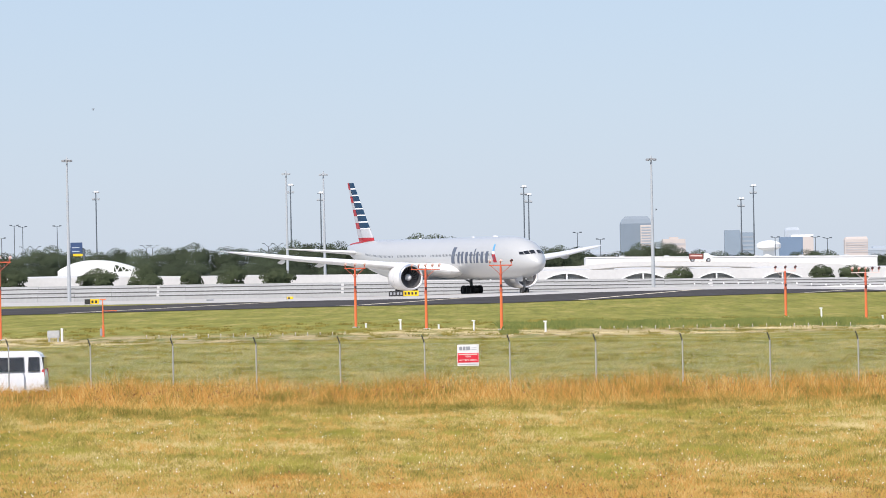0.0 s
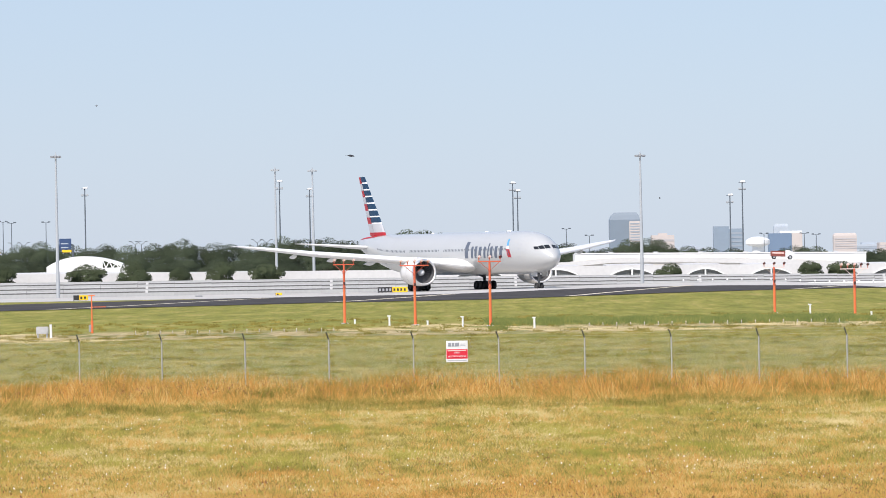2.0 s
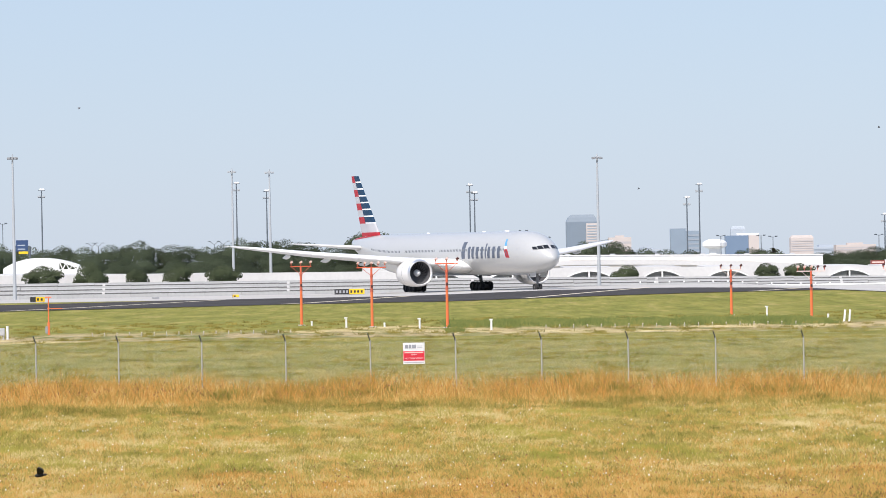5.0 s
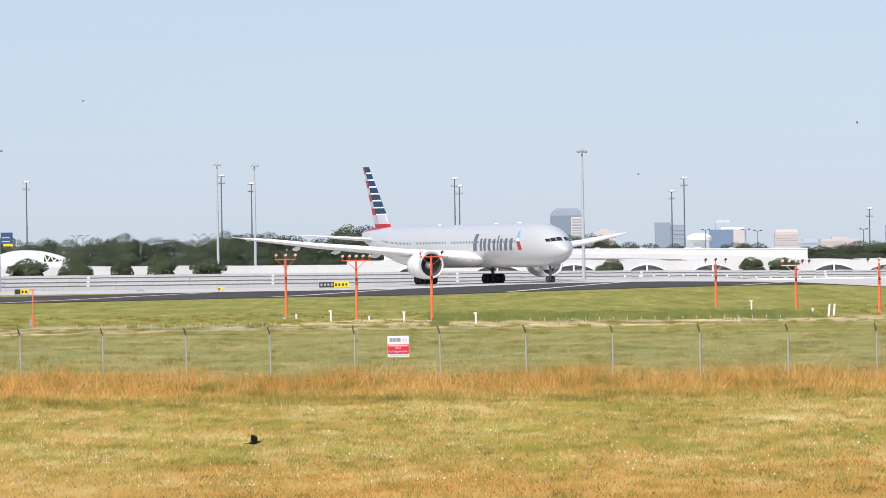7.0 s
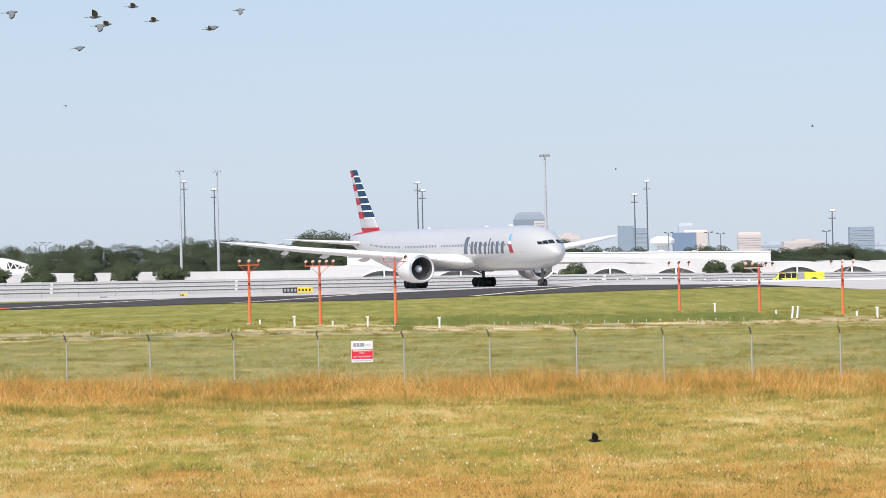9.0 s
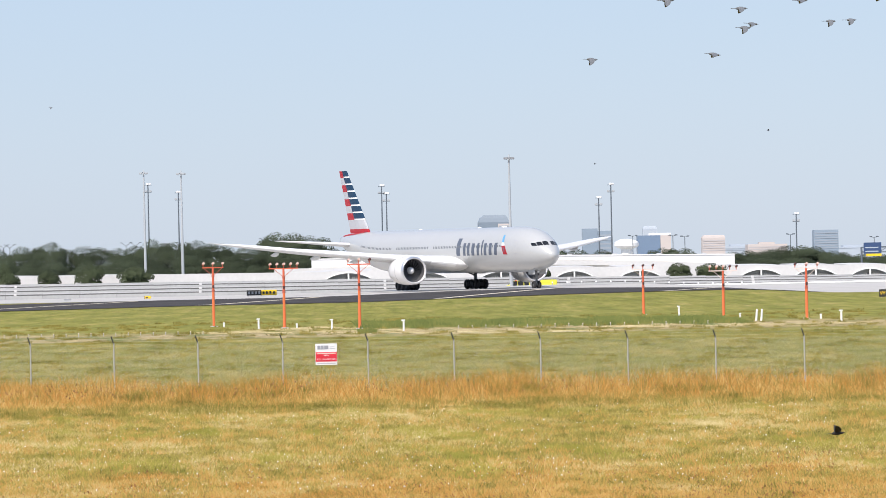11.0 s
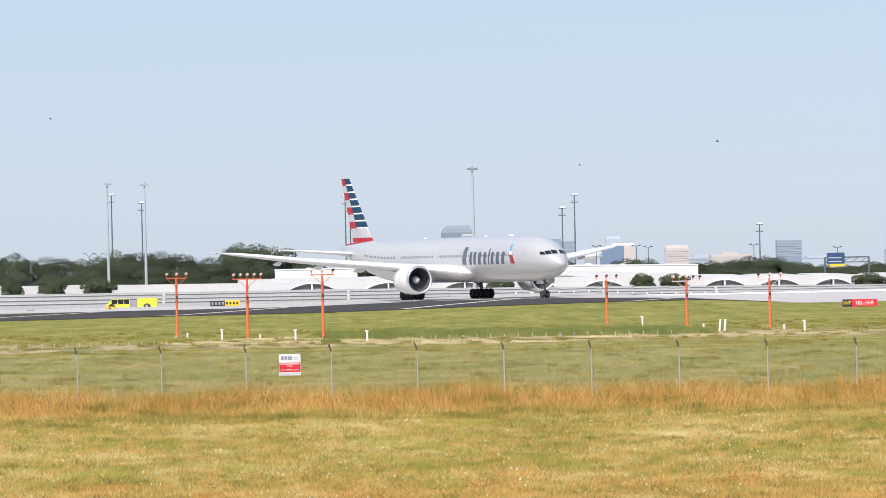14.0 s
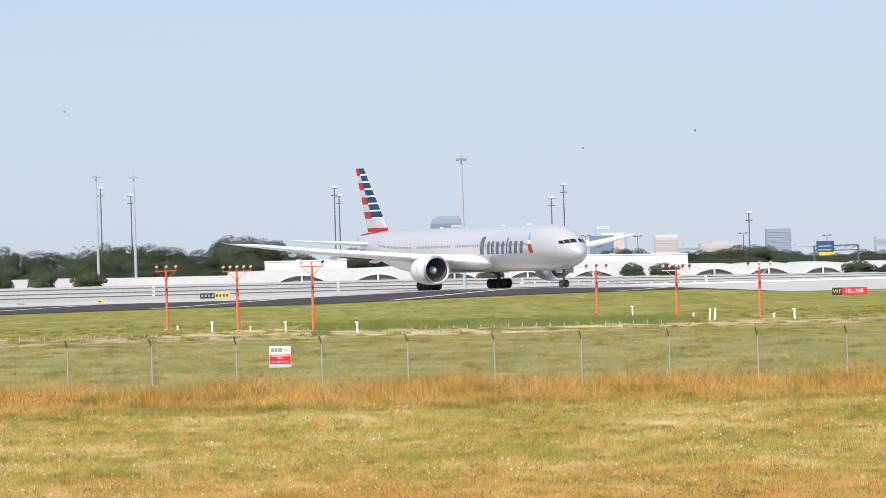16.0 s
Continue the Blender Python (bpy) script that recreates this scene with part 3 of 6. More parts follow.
def build_airliner():
    jet = thing("airliner", pose(14.6, 749.3, 0, 0, 0, -65.6), "silver twin-engine wide-body airliner with striped red and blue tail, taxiing", "airplane")
    rings = []
    for s, zc, w, h in HULL:
        rings.append([(-s, w * math.cos(2 * math.pi * k / AIR_SEG), zc + h * math.sin(2 * math.pi * k / AIR_SEG)) for k in range(AIR_SEG)])
    hull = part("fuselage", loft(bmesh.new(), rings), SILVER, jet, "silver-grey fuselage", smooth=True)
    # belly fairing
    ring = []
    for s, zc, w, h in ((21.5, 3.5, 0.3, 0.15), (23.5, 3.65, 2.1, 0.8), (27, 3.75, 3.1, 1.12), (34, 3.8, 3.3, 1.2), (40, 3.8, 3.25, 1.18), (44, 3.7, 2.6, 1.0), (47.5, 3.55, 0.4, 0.2)):
        ring.append([(-s, w * math.cos(2 * math.pi * k / 32), zc + h * math.sin(2 * math.pi * k / 32)) for k in range(32)])
    part("belly_fairing", loft(bmesh.new(), ring), WING_GREY, hull, smooth=True)
    # cockpit glass: three panes to each side
    for sgn in (1, -1):
        for c in ([(1.15, 82), (1.45, 55), (2.12, 60), (1.85, 84)], [(1.5, 52.5), (2.1, 34), (2.68, 42), (2.17, 57.5)], [(2.16, 32), (3.0, 23.5), (3.35, 31.5), (2.72, 40)]):
            bm = bmesh.new()
            if sgn < 0:
                c = [(s, 180 - d) for s, d in c]
            decal(bm, c, 0.03, 4)
            part("cockpit_window", bm, GLASS_DARK, hull, "dark cockpit pane", smooth=True)
    # cabin windows of each side, too small to pick apart
    for sgn in (1, -1):
        bm = bmesh.new()
        s = 10.6
        while s < 60:
            if not any(abs(s - d) < 0.8 for d in (6.6, 20.7, 34.1, 47.1, 60.5)):
                a0, a1 = 6.5, 12.5
                c = [(s, a0), (s + 0.26, a0), (s + 0.26, a1), (s, a1)]
                decal(bm, c if sgn > 0 else [(p, 180 - q) for p, q in c], 0.012, 1)
            s += 0.533
        tagged(part("cabin_windows", bm, PANE_GREY, hull, "row of small grey cabin windows"), kind="stuff")
    # doors: outline seams and a small pane
    for sgn in (1, -1):
        for s in (6.0, 20.2, 33.6, 46.6, 60.0):
            bm = bmesh.new()
            for c in ([(s, -9), (s + 0.05, -9), (s + 0.05, 27), (s, 27)], [(s + 1.1, -9), (s + 1.15, -9), (s + 1.15, 27), (s + 1.1, 27)],
                      [(s, -9), (s + 1.15, -9), (s + 1.15, -8), (s, -8)], [(s, 26), (s + 1.15, 26), (s + 1.15, 27), (s, 27)], [(s + 0.45, 9), (s + 0.7, 9), (s + 0.7, 15), (s + 0.45, 15)]):
                decal(bm, c if sgn > 0 else [(p, 180 - q) for p, q in c], 0.014, 3)
            part("cabin_door", bm, LIVERY_GREY, hull, "door outlined by a fine seam", smooth=True)
    # the airline's name as plain slanted bars of its size, on both flanks
    for sgn in (1, -1):
        bm = bmesh.new()
        heights = (46, 32, 31, 31, 40, 31, 31, 31)
        widths = (2.1, 2.6, 1.6, 1.25, 0.75, 1.45, 1.6, 1.6)
        s = 25.6
        base = -13
        for h, w in zip(heights, widths):
            lean = 0.004 * h
            for k in range(2 if w > 2.3 else 1):
                p = s - 0.15 - k * 1.3
                bar = 0.8 if w > 2.3 else w * 0.58
                c = [(p, base), (p - bar, base), (p - bar - lean, base + h), (p - lean, base + h)]
                decal(bm, c if sgn > 0 else [(a, 180 - q) for a, q in c], 0.016, 5)
            s -= w + 0.16
        part("name_marking", bm, LETTER, hull, "slate-blue slanted name marking as plain bars", smooth=True)
        for nm, m, c in (("emblem_upper", LIGHT_BLUE, [(10.6, 18), (9.9, 18), (10.5, 40), (11.0, 40)]), ("emblem_middle", LIVERY_WHITE, [(10.6, 10), (9.5, 10), (9.9, 19), (10.6, 19)]),
                         ("emblem_lower", LIVERY_RED, [(10.0, -12), (8.8, -12), (9.5, 11), (10.6, 11)]), ("emblem_shade", LETTER, [(9.75, -6), (9.5, -6), (9.85, 6), (10.15, 6)])):
            part(nm, decal(bmesh.new(), c if sgn > 0 else [(a, 180 - q) for a, q in c], 0.016 + (0.01 if "shade" in nm else 0), 5), m, hull, smooth=True)
    # antennas and domes on the crown
    for s, w, h in ((16.0, 0.9, 0.2), (24.0, 0.5, 0.14), (44.0, 0.3, 0.16)):
        ring = [[(-s - w * u, 0.28 * r * math.cos(2 * math.pi * i / 12), 8.74 + h * r * max(math.sin(2 * math.pi * i / 12), -0.1)) for i in range(12)] for u, r in ((-1, 0.05), (-0.6, 0.75), (0, 1), (0.6, 0.75), (1, 0.05))]
        part("antenna_dome", loft(bmesh.new(), ring), LIVERY_WHITE, hull, smooth=True)
    for side in (-1, 1):
        build_wing(jet, side)
    engines = [build_engine(jet, side) for side in (-1, 1)]
    # tail fin: rows of painted stripes on a tapered solid, and a hinged rudder behind it
    rows = [8.6, 9.2, 10.6]
    for r in range(7):
        rows += [10.76 + 1.07 * r, 11.62 + 1.07 * r]
    blue, red, grey, white = 0, 1, 2, 3
    paints = [LIVERY_BLUE, LIVERY_RED, LIVERY_GREY, LIVERY_WHITE]

    def fin_at(z):
        k = (z - 8.6) / 9.7
        return 62.0 + 8.5 * k, 69.3 + 3.9 * k

    def fin_skin(cuts, paint_of, place):
        bm = bmesh.new()
        rings = []
        for z in rows:
            le, te = fin_at(z)
            ch = te - le
            pts = [(-(le + u * ch), t * 0.048 * ch) for u, t in cuts]
            rings.append(([bm.verts.new(place @ Vector((x, -t, z))) for x, t in pts], [bm.verts.new(place @ Vector((x, t, z))) for x, t in pts]))
        for r in range(len(rows) - 1):
            for sd in (0, 1):
                a, c = rings[r][sd], rings[r + 1][sd]
                for q in range(len(cuts) - 1):
                    bm.faces.new((a[q], a[q + 1], c[q + 1], c[q])).material_index = paint_of(r, q)
        bm.faces.new(rings[-1][0] + rings[-1][1][::-1])
        return bm

    def fin_paint(r, q):
        return red if r == 0 else grey if r == 1 else white if r % 2 == 0 else blue

    def rudder_paint(r, q):
        return red if r == 0 else grey if r == 1 else (grey if ((r - 2) // 2) % 2 else red)

    part("tail_fin", fin_skin(((0, 0.02), (0.05, 0.55), (0.15, 0.8), (0.36, 1.0), (0.545, 0.84)), fin_paint, Matrix.Identity(4)), paints, jet, "swept fin with blue and white stripes")
    foot = Vector((-(fin_at(8.6)[0] + 0.55 * 7.3), 0, 8.6))
    head_pt = Vector((-(fin_at(18.3)[0] + 0.55 * 2.7), 0, 18.3))
    hinge = Matrix.Translation(foot) @ (head_pt - foot).to_track_quat("Z", "Y").to_matrix().to_4x4()
    rudder = part("rudder", fin_skin(((0.555, 0.82), (0.8, 0.46), (1.0, 0.04)), rudder_paint, hinge.inverted()), paints, jet, "hinged rudder in red and grey blocks")
    rudder.matrix_local = hinge
    # red band at the fin's root on the hull
    for sgn in (1, -1):
        c = [(71.2, 48), (65.0, 60), (61.8, 84), (70.8, 80)]
        part("tail_band", decal(bmesh.new(), c if sgn > 0 else [(a, 180 - q) for a, q in c], 0.03, 10), LIVERY_RED, hull, smooth=True)
    for side in (-1, 1):
        cuts = [(0.6, 64.6, 71.2, 6.75, 0.11), (3.5, 66.6, 71.9, 7.0, 0.10), (8.0, 69.7, 72.9, 7.4, 0.09), (10.3, 71.4, 73.4, 7.6, 0.08), (10.78, 72.3, 73.5, 7.64, 0.06)]
        part("tailplane", loft(bmesh.new(), [airfoil((-a, side * y, z), b - a, t) for y, a, b, z, t in cuts]), WING_GREY, jet, smooth=True)
    # nose gear
    gear = part("nose_gear", rodbm((-5.9, 0, 0.5), (-5.75, 0, 3.4), 0.17, 0.2), GEAR_STRUT, jet)
    rod(b0 := bmesh.new(), (-5.85, 0, 2.2), (-7.6, 0, 3.1), 0.07)
    part("drag_brace", b0, GEAR_STRUT, gear)
    part("axle", rodbm((-5.9, -0.5, 0.54), (-5.9, 0.5, 0.54), 0.09), GEAR_STRUT, gear)
    for sy in (-0.85, 0.85):
        part("gear_door", boxbm(-6.6, -4.6, sy - 0.03, sy + 0.03, 2.0, 3.1, bevel=0.02), SILVER, gear)
    part("landing_lamp", rodbm((-5.5, 0.12, 2.35), (-5.42, 0.12, 2.35), 0.14), LIVERY_WHITE, gear)
    for y in (-0.36, 0.36):
        add_wheel(gear, -5.9, y, 0.54, 0.40)
    # main gear: six-wheel bogies
    for side in (-1, 1):
        gear = part("main_gear", rodbm((-37.1, side * 5.5, 0.6), (-36.9, side * 5.1, 4.3), 0.24, 0.3), GEAR_STRUT, jet)
        part("bogie_beam", boxbm(-38.9, -35.3, side * 5.5 - 0.38, side * 5.5 + 0.38, 0.34, 1.0, bevel=0.08), GEAR_DARK, gear)
        part("side_brace", rodbm((-37.0, side * 5.4, 1.9), (-37.2, side * 2.6, 3.2), 0.13), GEAR_STRUT, gear)
        part("gear_door", boxbm(-38.6, -35.6, side * 6.35 - 0.04, side * 6.35 + 0.04, 2.2, 4.1, bevel=0.02), WING_GREY, gear)
        for x in (-35.65, -37.1, -38.55):
            part("axle", rodbm((x, side * 5.5 - 0.75, 0.67), (x, side * 5.5 + 0.75, 0.67), 0.1), GEAR_DARK, gear)
            for dy in (-0.7, 0.7):
                add_wheel(gear, x, side * 5.5 + dy, 0.71, 0.60)
    return jet, engines, rudder, hinge


airliner, ENGINES, RUDDER, HINGE = build_airliner()

# ---- concrete barriers behind the taxiway ----
def road_z(z, x):
    """The roadways dip gently from the far left to the far right."""
    return -0.85 + (z + 0.85) * (0.88 - 0.0016 * x - 0.0025 * max(0.0, x - 20))


def long_wall(name, y, z0, z1, thick, label):
    """A low wall of butted precast units; every unit is a piece of its own under the wall."""
    w = thing(name, pose(0, y, 0), label, "wall", kind="structure")
    bm = bmesh.new()
    prof = [(-thick / 2, 0.0), (-thick / 2, 0.2), (-thick * 0.36, 0.35), (-thick * 0.30, 1.0), (thick * 0.30, 1.0), (thick * 0.36, 0.35), (thick / 2, 0.2), (thick / 2, 0.0)]
    loft(bm, [[(xx, p, q) for p, q in prof] for xx in (0.02, 6.08)])
    me = finish("barrier_unit", bm, CONCRETE)
    for i in range(50):
        x = -152.5 + 6.1 * i
        u = new("barrier_unit", me)
        u.parent = w
        u.matrix_local = Matrix.LocRotScale((x, 0, road_z(z0, x)), None, (1, 1, road_z(z1, x) - road_z(z0, x)))
    return w


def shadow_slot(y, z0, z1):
    """A dark strip standing for the shaded gap between two barriers, with short pale posts across it."""
    g = thing("drain_slot", pose(0, y, 0), "dark strip for the shaded gap between stacked concrete barriers", "wall", kind="structure")
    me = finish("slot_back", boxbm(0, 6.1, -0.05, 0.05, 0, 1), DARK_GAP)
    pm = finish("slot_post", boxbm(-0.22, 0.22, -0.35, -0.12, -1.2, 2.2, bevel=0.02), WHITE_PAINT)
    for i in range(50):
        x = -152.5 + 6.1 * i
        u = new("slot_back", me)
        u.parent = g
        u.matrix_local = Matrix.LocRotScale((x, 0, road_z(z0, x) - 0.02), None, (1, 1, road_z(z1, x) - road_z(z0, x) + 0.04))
        if i % 5 == 2:
            o = new("slot_post", pm)
            o.parent = g
            o.matrix_local = Matrix.LocRotScale((x + (i * 37 % 5) * 0.4, 0, road_z(z0, x)), None, (1, 1, 0.16))
    return g


CONCRETE_LABEL = "pale grey precast concrete barrier along the roadways"
long_wall("barrier_wall_1", 840.0, -0.95, 0.40, 0.8, CONCRETE_LABEL)
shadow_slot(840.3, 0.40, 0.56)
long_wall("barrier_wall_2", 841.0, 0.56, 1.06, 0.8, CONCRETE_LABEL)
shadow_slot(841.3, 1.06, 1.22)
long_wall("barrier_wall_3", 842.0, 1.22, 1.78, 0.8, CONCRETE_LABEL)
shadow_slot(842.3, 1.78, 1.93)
long_wall("barrier_wall_4", 843.0, 1.93, 2.36, 0.8, CONCRETE_LABEL)
backing = thing("road_embankment", pose(0, 0, 0), "pale concrete embankment carrying the stacked roadways", "embankment", kind="structure")
bm = bmesh.new()
loft(bm, [[(x, 843.4, -0.9), (x, 880, -0.9), (x, 880, road_z(2.1, x)), (x, 843.4, road_z(2.1, x))] for x in (-152, 20, 60, 100, 150)])
part("embankment_body", bm, CONCRETE, backing)


# ---- white vaulted concrete hall fronts ----
LOUVRE = mat("louvre_grey", (0.36, 0.365, 0.35), 0.7, var=0.2)


def arch_front(x0, x1, z_bottom, z_spring, rise, top0, top1, depth=1.2):
    """A bay of white wall with a flat segmental arch opening through it, its rim, mullion and louvres."""
    t = thing("arched_hall_bay", pose(0, 895, 0), "white painted concrete bay with a flat arched dark louvred opening", "building bay", "white arched bays")
    bm = bmesh.new()
    n = 20
    a, b = x0 + 0.35, x1 - 0.35
    low = [(a + (b - a) * i / n, z_spring + rise * (1 - (2 * i / n - 1) ** 2)) for i in range(n + 1)]
    for y in (0, depth):
        for i in range(n):
            (xa, za), (xb, zb) = low[i], low[i + 1]
            ta = top0 + (top1 - top0) * (i / n)
            tb = top0 + (top1 - top0) * ((i + 1) / n)
            bm.faces.new([bm.verts.new(p) for p in ((xa, y, za), (xb, y, zb), (xb, y, tb), (xa, y, ta))])
    for i in range(n):
        (xa, za), (xb, zb) = low[i], low[i + 1]
        bm.faces.new([bm.verts.new(p) for p in ((xa, 0, za), (xb, 0, zb), (xb, depth, zb), (xa, depth, za))])
    bmesh.ops.remove_doubles(bm, verts=bm.verts, dist=0.002)
    box(bm, x0 - 0.02, a, 0, depth, z_bottom, top0)
    box(bm, b, x1 + 0.02, 0, depth, z_bottom, top1)
    box(bm, a, b, 0, depth, z_bottom, z_spring)
    part("wall_face", bm, WHITE_PAINT, t)
    bm = bmesh.new()
    rings = []
    for xa, za in low:
        rings.append([(xa, -0.16, za + 0.22), (xa, 0.1, za + 0.22), (xa, 0.1, za - 0.02), (xa, -0.16, za - 0.02)])
    loft(bm, rings)
    part("arch_rim", bm, SIGN_WHITE, t, "bright white arch rim")
    mid = (a + b) / 2
    part("mullion", boxbm(mid - 0.14, mid + 0.14, -0.1, 0.14, z_spring - 0.3, z_spring + rise - 0.01), SIGN_WHITE, t)
    part("pier", boxbm(mid - 0.18, mid + 0.18, -0.24, -0.02, z_bottom, z_spring + 0.05), SIGN_WHITE, t)
    part("dark_interior", boxbm(a, b, depth + 0.6, depth + 0.7, z_spring - 0.2, z_spring + rise + 0.3), LOUVRE, t)
    for i in range(1, 23):
        k = i / 23
        if abs(k - 0.5) < 0.03:
            continue
        xx = a + (b - a) * k
        zz = z_spring + rise * (1 - (2 * k - 1) ** 2)
        part("louvre", loft(bmesh.new(), [[(xx + d + e, yy, zb) for d, yy in ((-0.07, 0.4), (0.07, 0.4), (0.07, 0.6), (-0.07, 0.6))] for e, zb in ((-0.25, z_spring), (0.1, max(zz - 0.05, z_spring + 0.05)))]), LOUVRE, t)
    return t


bays = [(4.0, 12.6), (17.5, 26.0), (31.0, 39.4), (44.5, 51.7), (55.8, 63.6), (77.2, 85.0), (86.8, 94.7), (96.7, 104.0), (108, 116), (120, 128)]


def hall_top(x):
    return 3.25 + 0.45 * (1 - smoothstep(-75, -40, x)) - 0.35 * smoothstep(-40, -12, x) * (1 - smoothstep(-4, 8, x)) - 0.012 * max(0.0, x - 35)


prev = -80.0
hall = thing("white_hall_wall", pose(0, 895, 0), "long white painted concrete wall between the arched bays", "wall", kind="structure")
for x0, x1 in bays + [(140, 141)]:
    bm = bmesh.new()
    vs = []
    for y in (0.02, 1.18):
        vs.append([bm.verts.new(p) for p in ((prev, y, -0.9), (x0, y, -0.9), (x0, y, hall_top(x0)), (prev, y, hall_top(prev)))])
    for i in range(4):
        bm.faces.new((vs[0][i], vs[0][(i + 1) % 4], vs[1][(i + 1) % 4], vs[1][i]))
    bm.faces.new(vs[0])
    bm.faces.new(vs[1])
    part("wall_panel", bm, WHITE_PAINT, hall)
    prev = x1
for x0, x1 in bays:
    arch_front(x0, x1, -0.9, 1.86 - 0.0125 * x0, 1.05, hall_top(x0), hall_top(x1))
# shallow vaulted roofs behind the fronts
for x0, x1 in [(-75, -45), (-45, -15), (-15, 4)] + bays:
    bm = bmesh.new()
    rings = []
    for i in range(13):
        k = i / 12
        xx = x0 + (x1 - x0) * k
        zz = hall_top(xx) + 0.07 * (1 - (2 * k - 1) ** 2)
        rings.append([(xx, 1.2, zz), (xx, 26, zz + 0.2), (xx, 26, zz - 0.3), (xx, 1.2, hall_top(xx) - 0.3)])
    loft(bm, rings)
    ob = part("vaulted_roof", bm, WHITE_PAINT)
    ob.location.y = 895
    tagged(ob, "shallow white vaulted concrete roof behind the wall", "roof", "white vaulted roofs", "structure")


def deck_top(x):
    """The upper road falls gently to the right, then dips past the building's end."""
    return float(np.interp(x, [-5, 18, 27, 34, 48.4, 70, 86.4, 94.4, 200], [3.7, 3.7, 3.9, 4.45, 4.23, 3.5, 2.4, 1.9, 1.9]))


def roof_top(x):
    return 5.58 - 0.0137 * max(0.0, x - 31)


def slab(x0, x1, y0, y1, low, high):
    """A long wall or deck whose lower and upper edges follow two slopes along x."""
    n = 14
    xs = [x0 + (x1 - x0) * i / n for i in range(n + 1)]
    return loft(bmesh.new(), [[(x, y0, low(x)), (x, y1, low(x)), (x, y1, high(x)), (x, y0, high(x))] for x in xs])


def long_building():
    b = thing("long_white_building", pose(0, 960, 0), "long low white building with a cream lower band", "building")
    part("road_ramp", boxbm(94.42, 150, -9, -6.7, -0.9, 1.9), CREAM, b, "cream base of the lower road")
    part("road_ledge", slab(-5, 94.4, -9, -6.7, lambda x: -0.9, lambda x: deck_top(x) - 0.28), CREAM, b, "cream roadway base along the front")
    part("road_parapet", slab(-5, 84, -9.3, -9.02, lambda x: deck_top(x) - 0.75, lambda x: deck_top(x) + 0.1), WHITE_PAINT, b)
    for a, c in ((2, 17.5), (27, 82)):
        part("upper_wall", slab(a, c, 0, 14, lambda x: deck_top(x) + 0.15, lambda x: roof_top(x) - 0.15), SIGN_WHITE, b, "bright white upper wall")
        part("lower_wall", slab(a - 0.5, c - 0.1, -0.5, 14, lambda x: -0.9, lambda x: deck_top(x) + 0.13), CREAM, b, "cream lower wall")
        part("parapet", slab(a - 0.1, c + 0.1, -0.12, 0.05, lambda x: roof_top(x) - 0.22, roof_top), SIGN_WHITE, b)
    for i in range(9):
        x = 8 + i * 8.5
        if 17 < x < 27:
            continue
        z = roof_top(x)
        part("roof_unit", boxbm(x, x + 0.9, 3, 5, z - 0.15, z + 0.2, bevel=0.05), GALV, b)
    return b


long_building()


def dome_hall():
    """White barrel-roofed hall whose end shows an open truss."""
    d = thing("barrel_roof_hall", pose(-65.2, 958, 0), "white barrel-roofed hall with an open truss end", "building")

    def arc(k):
        return -7.4 + 17.4 * k, 4.05 + 2.85 * math.sin(math.pi * min(1, 0.05 + 0.95 * k) ** 0.8) - 0.35 * k

    pts = [arc(i / 28) for i in range(29)]
    part("barrel_roof", loft(bmesh.new(), [[(x, 0, z), (x, 22, z), (x, 22, z - 0.3), (x, 0, z - 0.3)] for x, z in pts]), SIGN_WHITE, d)
    gable = pts[:18]
    part("gable_wall", loft(bmesh.new(), [[(x, -0.06, 3.2), (x, 0.4, 3.2), (x, 0.4, z - 0.02), (x, -0.06, z - 0.02)] for x, z in gable]), SIGN_WHITE, d, "smooth white gable wall")
    for i in range(17, 27):
        (x, z), (x2, z2) = pts[i], pts[i + 1]
        low = 4.5 if i % 2 else z2 - 0.15
        high = z - 0.1 if i % 2 else 4.5
        part("truss_bar", rodbm((x, -0.1, high), (x2, -0.1, low), 0.10, seg=6), SIGN_WHITE, d)
    part("bottom_chord", boxbm(3.0, 9.2, -0.2, 0.1, 3.2, 4.55), SIGN_WHITE, d, "white wall below the truss")
    part("base_wall", boxbm(-7, 8, 1.5, 20, -0.9, 3.3), DARK_GAP, d)
    return d


dome_hall()


# ---- the upper road ----
deck = thing("upper_road", pose(0, 955, 0), "pale concrete road deck above the low roofs", "road", kind="structure")
bm = bmesh.new()
loft(bm, [[(x, -1.6, deck_top(x) - 0.35), (x, 1.6, deck_top(x) - 0.35), (x, 1.6, deck_top(x)), (x, -1.6, deck_top(x))] for x in (30, 48.4, 70, 86.4, 94.4, 200)])
part("road_deck", bm, CONCRETE, deck)
for x in (34, 46, 58, 70, 82):
    part("deck_pier", boxbm(x - 0.4, x + 0.4, -0.5, 0.5, -0.9, deck_top(x) - 0.34), CONCRETE, deck)
part("deck_pier", boxbm(120, 121, -0.5, 0.5, -0.9, 1.6), CONCRETE, deck)


